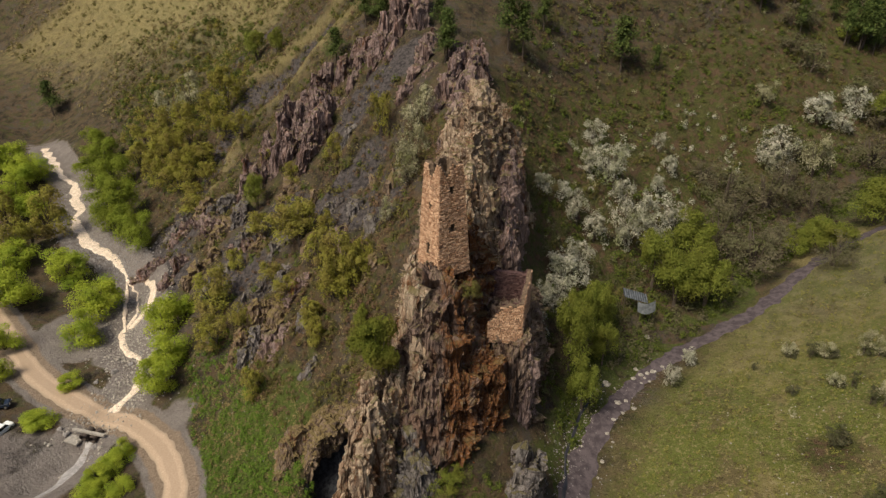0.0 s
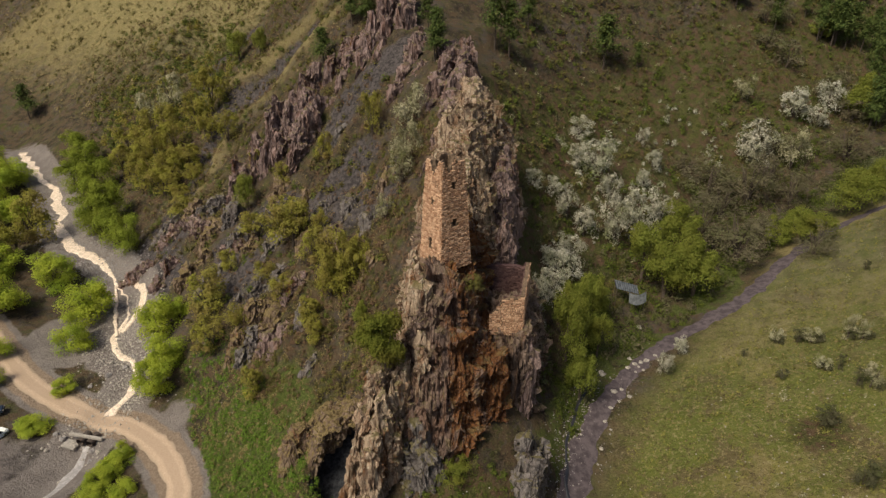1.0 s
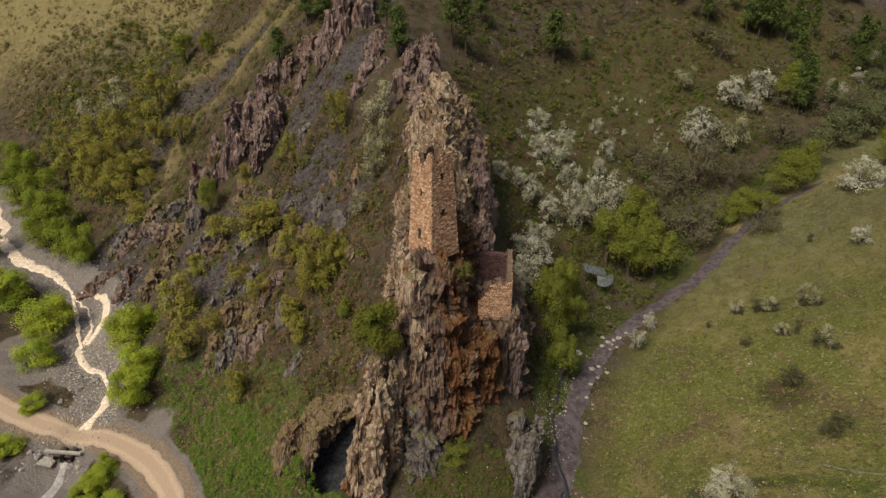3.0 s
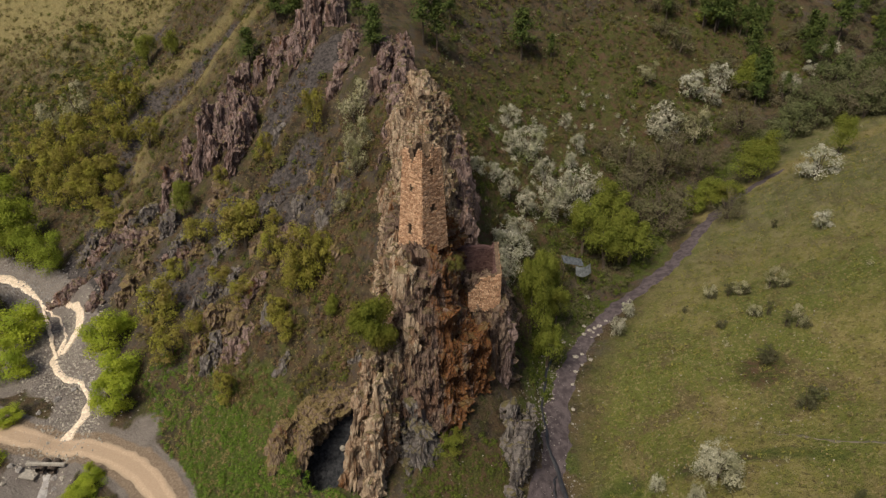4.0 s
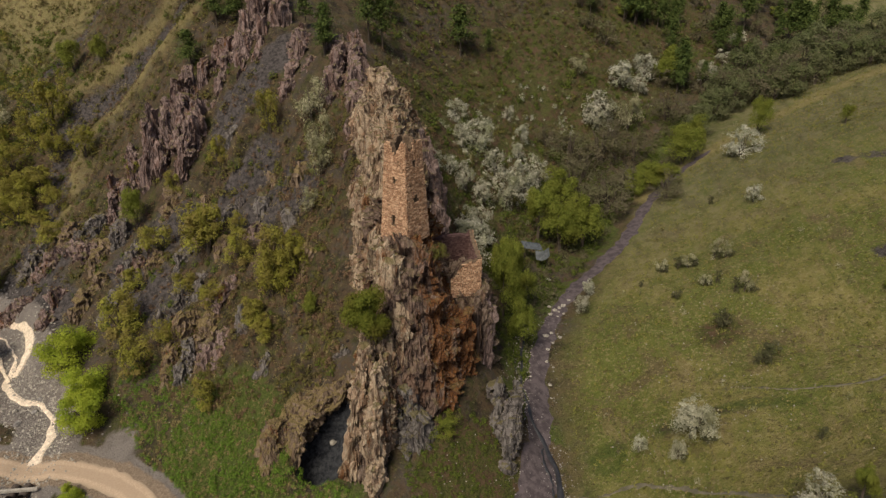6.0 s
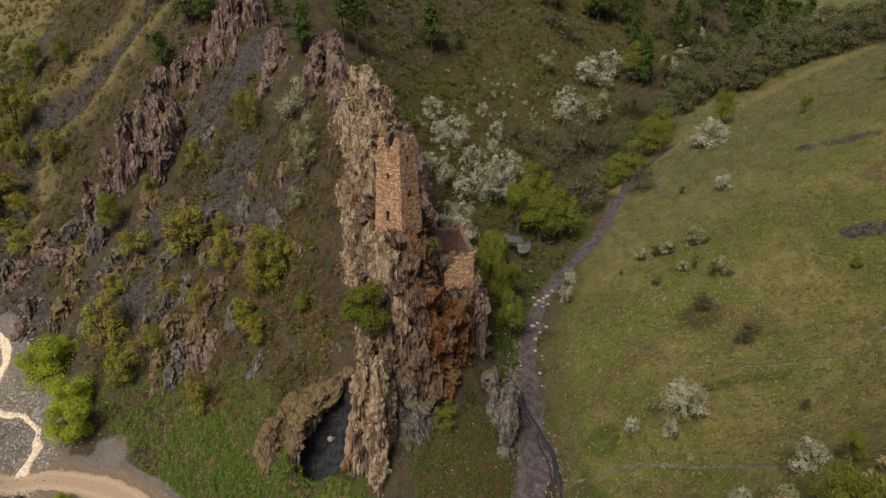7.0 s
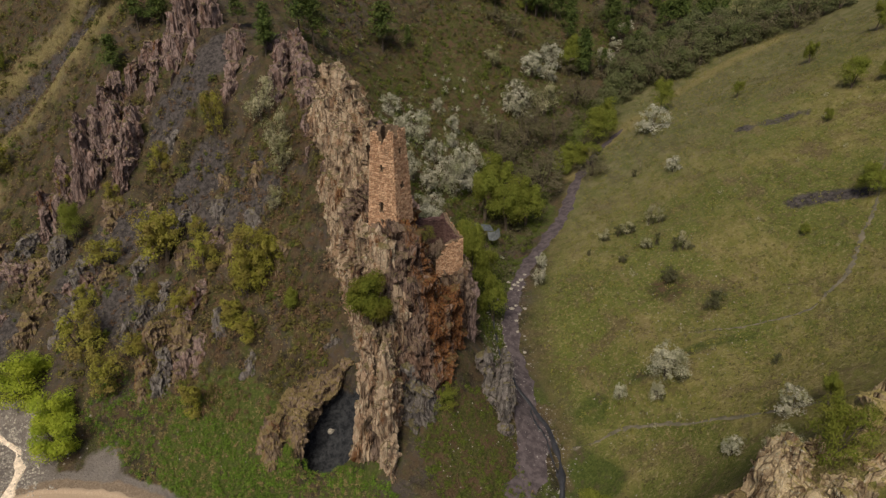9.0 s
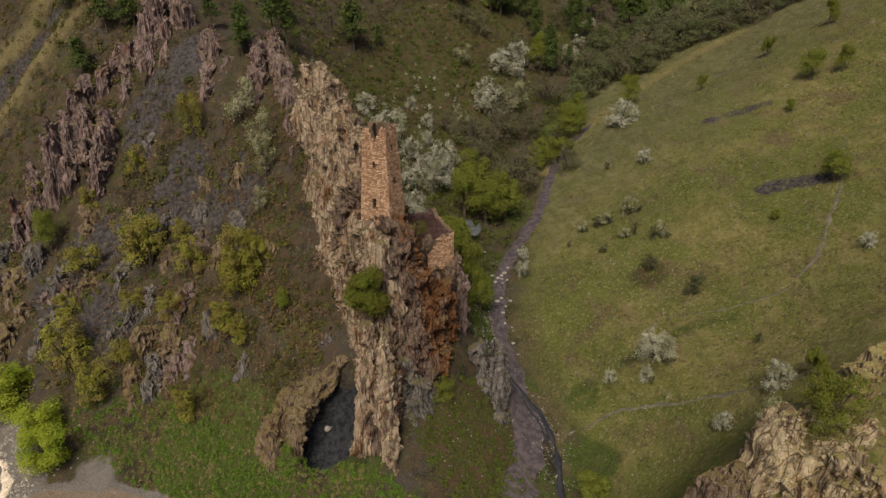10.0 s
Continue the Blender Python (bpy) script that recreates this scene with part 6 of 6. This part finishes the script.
def scatter(name, region, count, sizes, leaf, leaves, material, label, category, seed, flat=0.75, clump=0.0, clear=()):
    """Low tufts over a region: each a small heap of leaflets. clump: how strongly they gather."""
    rng = np.random.default_rng(seed)
    leaves, leaf = 2 * leaves, 0.75 * leaf
    r = np.array(region, float)
    x, y = rng.uniform(r[:, 0].min(), r[:, 0].max(), count * 8), rng.uniform(r[:, 1].min(), r[:, 1].max(), count * 8)
    keep = eval_region(x, y, region)
    for line, gap in clear:
        keep &= near_line(x, y, line) > gap
    x, y = x[keep], y[keep]
    if clump:
        dense = np.array([noise.noise(Vector((a * 0.07, b * 0.07, seed))) + 0.6 * noise.noise(Vector((a * 0.23, b * 0.23, seed + 3))) for a, b in zip(x, y)])
        ok = dense + rng.uniform(-0.35, 0.35, len(x)) > clump - 0.4
        x, y = x[ok], y[ok]
    x, y = x[:count], y[:count]
    n = len(x)
    size = rng.uniform(sizes[0], sizes[1], n) * rng.uniform(0.6, 1.0, n)
    z = ground_z(x, y)
    d = rng.normal(0, 1, (n, leaves, 3))
    d /= np.linalg.norm(d, axis=2)[..., None]
    d[..., 2] = np.abs(d[..., 2])
    pts = np.stack([x, y, z], 1)[:, None, :] + d * (size[:, None] * rng.uniform(0.35, 1.0, (n, leaves)))[..., None] * np.array([0.5, 0.5, flat])
    scale = np.repeat(size, leaves) * leaf
    ob = leaves_object(name, leaves_at(pts.reshape(-1, 3), d.reshape(-1, 3) + np.array([0, 0, 0.4]), scale, rng), material)
    return tagged(ob, label, category, kind="stuff")


HILL_RIGHT = [(16, 98), (24, 90), (48, 112), (66, 128), (100, 150), (150, 180), (170, 215), (90, 235), (20, 185), (12, 130)]
HILL_LEFT = [(-12, 74), (-24, 78), (-38, 90), (-48, 102), (-62, 130), (-82, 165), (-110, 205), (-130, 260), (-30, 270), (-12, 180), (-14, 146), (-2, 120), (-4, 96), (-9, 84)]
UPLAND_LEFT = [(-60, 160), (-90, 195), (-125, 235), (-160, 300), (-60, 340), (-10, 230), (-30, 165)]
MEADOW = [(20, 44), (19, 52), (27, 70), (45, 86), (62, 100), (84, 118), (120, 140), (170, 160), (190, 90), (120, 20), (60, 18), (30, 28)]
BANK_LEFT = [(-28, 56), (-36, 64), (-43, 84), (-50, 100), (-40, 100), (-30, 84), (-18, 66), (-13, 56), (-10, 48), (-30, 44)]
BANK_FRONT = [(-7, 50), (-6, 58), (2, 62), (9, 60), (8, 52), (7, 44), (2, 40), (-6, 42)]
CREEK_WOOD = [(14, 72), (20, 70), (27, 84), (44, 95), (66, 112), (90, 130), (120, 152), (100, 158), (64, 140), (40, 118), (22, 100), (15, 85)]
WAYS = [(ROAD, 4.2), (TRACK, 2.0), (RIVER, 3.5)]
scatter("green_scrub", HILL_RIGHT, 1300, (1.0, 3.0), 0.165, 26, SCRUBGREEN, "small green shrubs dotting the hillside", "scrub", 1, clump=0.25)
scatter("olive_scrub", HILL_RIGHT, 1300, (0.9, 2.8), 0.165, 25, SCRUB, "small olive shrubs dotting the hillside", "scrub", 2, clump=0.2)
scatter("brown_scrub", HILL_RIGHT, 1100, (0.8, 2.4), 0.13, 30, BARE, "brown twiggy scrub on the hillside", "scrub", 3, clump=0.15)
scatter("russet_scrub", HILL_RIGHT, 1800, (0.7, 1.6), 0.16, 22, RUSSET, "russet dead bracken on the hillside", "scrub", 4, clump=0.2)
scatter("blossom_scrub", [(20, 104), (44, 118), (66, 140), (80, 160), (60, 165), (28, 140)], 130, (1.2, 2.6), 0.13, 44, BLOSSOM, "small white-flowering shrubs on the hillside", "scrub", 5, clump=0.15)
scatter("pale_scrub", HILL_RIGHT, 420, (0.8, 2.2), 0.12, 34, PALE, "pale budding shrubs dotting the hillside", "scrub", 30, clump=0.15)
scatter("olive_scrub", HILL_LEFT, 1500, (1.0, 3.2), 0.155, 26, SCRUB, "olive shrubs in the slate slope", "scrub", 6, clump=0.25)
scatter("green_scrub", HILL_LEFT, 700, (0.9, 2.8), 0.13, 40, SCRUBGREEN, "green shrubs in the slate slope", "scrub", 7, clump=0.3)
scatter("brown_scrub", HILL_LEFT, 3600, (0.7, 2.0), 0.16, 15, RUSSET, "dead brown growth on the slate slope", "scrub", 8, clump=0.12)
scatter("dry_grass", HILL_LEFT, 5000, (0.6, 1.5), 0.15, 9, DRY, "dry grass tufts on the slope", "grass", 9, clump=0.15)
scatter("olive_scrub", UPLAND_LEFT, 1300, (0.8, 2.6), 0.16, 14, SCRUB, "olive shrubs on the far hillside", "scrub", 10, clump=0.3)
scatter("olive_scrub", [(-100, 205), (-150, 250), (-200, 300), (-230, 380), (-120, 420), (-20, 330), (-40, 240)], 900, (1.2, 3.6), 0.17, 18, SCRUB, "olive scrub on the far hillside", "scrub", 20, clump=0.25)
UPLAND_SHRUBS = [(-60, 178), (-74, 164), (-100, 192), (-114, 222), (-84, 246), (-62, 236), (-58, 205)]
scatter("green_scrub", UPLAND_SHRUBS, 420, (1.4, 4.2), 0.13, 34, SCRUBGREEN, "dark green shrubs massed on the far slope", "scrub", 32, clump=0.1)
scatter("olive_scrub", UPLAND_SHRUBS, 360, (1.4, 4.0), 0.13, 34, OLIVE, "yellow-green shrubs massed on the far slope", "scrub", 33, clump=0.15)
scatter("dry_grass", [(-100, 205), (-150, 250), (-200, 300), (-230, 380), (-120, 420), (-20, 330), (-40, 240)], 1500, (1.5, 4), 0.17, 10, DRY, "tall dry grass on the far hillside", "grass", 21, clump=0.15)
LOWER_LEFT = [(-12, 72), (-26, 76), (-38, 92), (-34, 104), (-16, 98), (-9, 84)]
scatter("olive_scrub", LOWER_LEFT, 420, (0.6, 2.0), 0.14, 24, SCRUB, "olive scrub low on the slope", "scrub", 24, clump=0.2)
scatter("brown_scrub", LOWER_LEFT, 420, (0.6, 1.8), 0.14, 20, RUSSET, "dead brown growth low on the slope", "scrub", 25, clump=0.15)
scatter("dry_grass", LOWER_LEFT, 700, (0.5, 1.3), 0.16, 9, DRY, "dry grass low on the slope", "grass", 26)
scatter("pale_scrub", MEADOW, 130, (0.8, 2.0), 0.11, 40, PALE, "pale budding bushes in the meadow", "scrub", 27, flat=1.1, clump=0.35, clear=WAYS)
scatter("brown_scrub", MEADOW, 260, (0.5, 1.5), 0.12, 26, BARE, "brown twiggy bushes in the meadow", "scrub", 28, flat=1.0, clump=0.2, clear=WAYS)
FIN_FOOT = [(-14, 74), (-5, 80), (0, 100), (2, 120), (-6, 126), (-14, 112), (-16, 90)]
scatter("brown_scrub", FIN_FOOT, 420, (0.7, 2.2), 0.14, 24, RUSSET, "dead brown growth under the rock fin", "scrub", 22)
scatter("olive_scrub", FIN_FOOT, 260, (0.7, 2.2), 0.14, 26, SCRUB, "olive scrub under the rock fin", "scrub", 23, clump=0.1)
scatter("meadow_grass", MEADOW, 9000, (0.4, 1.1), 0.24, 6, GRASS, "short green and straw meadow grass", "grass", 11, clear=WAYS)
scatter("dry_grass", MEADOW, 5000, (0.3, 0.9), 0.24, 6, DRY, "dry straw tufts in the meadow", "grass", 12, clump=0.3, clear=WAYS)
scatter("brown_scrub", MEADOW, 2600, (0.3, 1.0), 0.17, 14, SCRUB, "low brown scrub in the meadow", "scrub", 13, clump=0.4, clear=WAYS)
scatter("lush_weeds", BANK_LEFT, 1700, (0.6, 1.8), 0.12, 24, leaf_material("nettle_leaves", (0.07, 0.14, 0.014), (0.17, 0.24, 0.035)), "lush green weeds at the foot of the slope", "weeds", 14, clump=0.1, clear=WAYS)
scatter("dry_grass", BANK_LEFT, 1900, (0.4, 1.0), 0.2, 10, DRY, "dry stalks among the weeds", "grass", 15, clump=0.15, clear=WAYS)
scatter("green_scrub", BANK_FRONT, 260, (0.5, 1.5), 0.16, 26, SCRUBGREEN, "green scrub below the crag", "scrub", 16, clump=0.3)
scatter("meadow_grass", BANK_FRONT, 700, (0.3, 0.9), 0.22, 8, SCRUBGREEN, "short green grass below the crag", "grass", 31)
scatter("dry_grass", BANK_FRONT, 380, (0.3, 0.8), 0.2, 8, RUSSET, "russet grass below the crag", "grass", 17)
scatter("undergrowth", CREEK_WOOD, 800, (1.0, 2.8), 0.145, 28, SCRUBGREEN, "dense green undergrowth along the creek", "scrub", 18, clump=0.1, clear=WAYS)
scatter("undergrowth", CREEK_WOOD, 700, (1.0, 3.0), 0.14, 28, BARE, "brown half-bare undergrowth along the creek", "scrub", 19, clump=0.1, clear=WAYS)


def pebbles(name, line, spread, count, sizes, material, label, seed):
    rng = np.random.default_rng(seed)
    c = along(line, 0.5)
    pick = c[rng.integers(0, len(c), count)]
    x, y = pick[:, 0] + rng.normal(0, spread, count), pick[:, 1] + rng.normal(0, spread, count)
    z, s = ground_z(x, y), rng.uniform(*sizes, count) * rng.uniform(0.5, 1, count)
    unit = np.array([(1, 0, 0), (0, 1, 0), (-1, 0, 0), (0, -1, 0), (0, 0, 0.8), (0, 0, -0.6)])
    tri = np.array([(0, 1, 4), (1, 2, 4), (2, 3, 4), (3, 0, 4), (1, 0, 5), (2, 1, 5), (3, 2, 5), (0, 3, 5)])
    jit = unit[None] * s[:, None, None] * rng.uniform(0.6, 1.3, (count, 6, 1)) * 0.5
    verts = (np.stack([x, y, z], 1)[:, None] + jit).reshape(-1, 3)
    faces = (tri[None] + 6 * np.arange(count)[:, None, None]).reshape(-1, 3)
    return tagged(mesh_object(name, verts, faces.tolist(), material), label, "stones", kind="stuff")


pebbles("river_stones", RIVER[13:22], 3.6, 2200, (0.25, 0.85), PALE_STONE, "pale cobbles beside the river", 5)
pebbles("river_stones", RIVER[8:13], 4.0, 1500, (0.25, 0.9), GREY_STONE, "grey cobbles on the river bed", 1)
pebbles("river_stones", RIVER[3:9], 3.5, 700, (0.25, 0.8), PALE_STONE, "pale cobbles on the river bed", 2)
pebbles("creek_stones", CREEK[9:13], 1.4, 200, (0.15, 0.5), PALE_STONE, "small pale stones along the creek", 3)
pebbles("creek_stones", CREEK[3:12], 1.5, 600, (0.15, 0.45), GREY_STONE, "small grey stones along the creek", 4)
pebbles("meadow_stones", [(24, 40), (34, 50), (46, 58), (60, 72)], 8.0, 420, (0.15, 0.42), PALE_STONE, "small pale stones scattered in the meadow", 6)
pebbles("crag_stones", [(-4, 52), (2, 54), (8, 56)], 2.6, 70, (0.12, 0.4), PALE_STONE, "small pale stones fallen below a crag", 7)
pebbles("crag_stones", [(-22, 66), (-30, 74), (-40, 92)], 4.0, 120, (0.12, 0.4), PALE_STONE, "small pale stones among weeds", 8)
pebbles("track_stones", TRACK[3:12], 1.6, 700, (0.1, 0.38), GREY_STONE, "loose grey stones on a gravel track", 9)
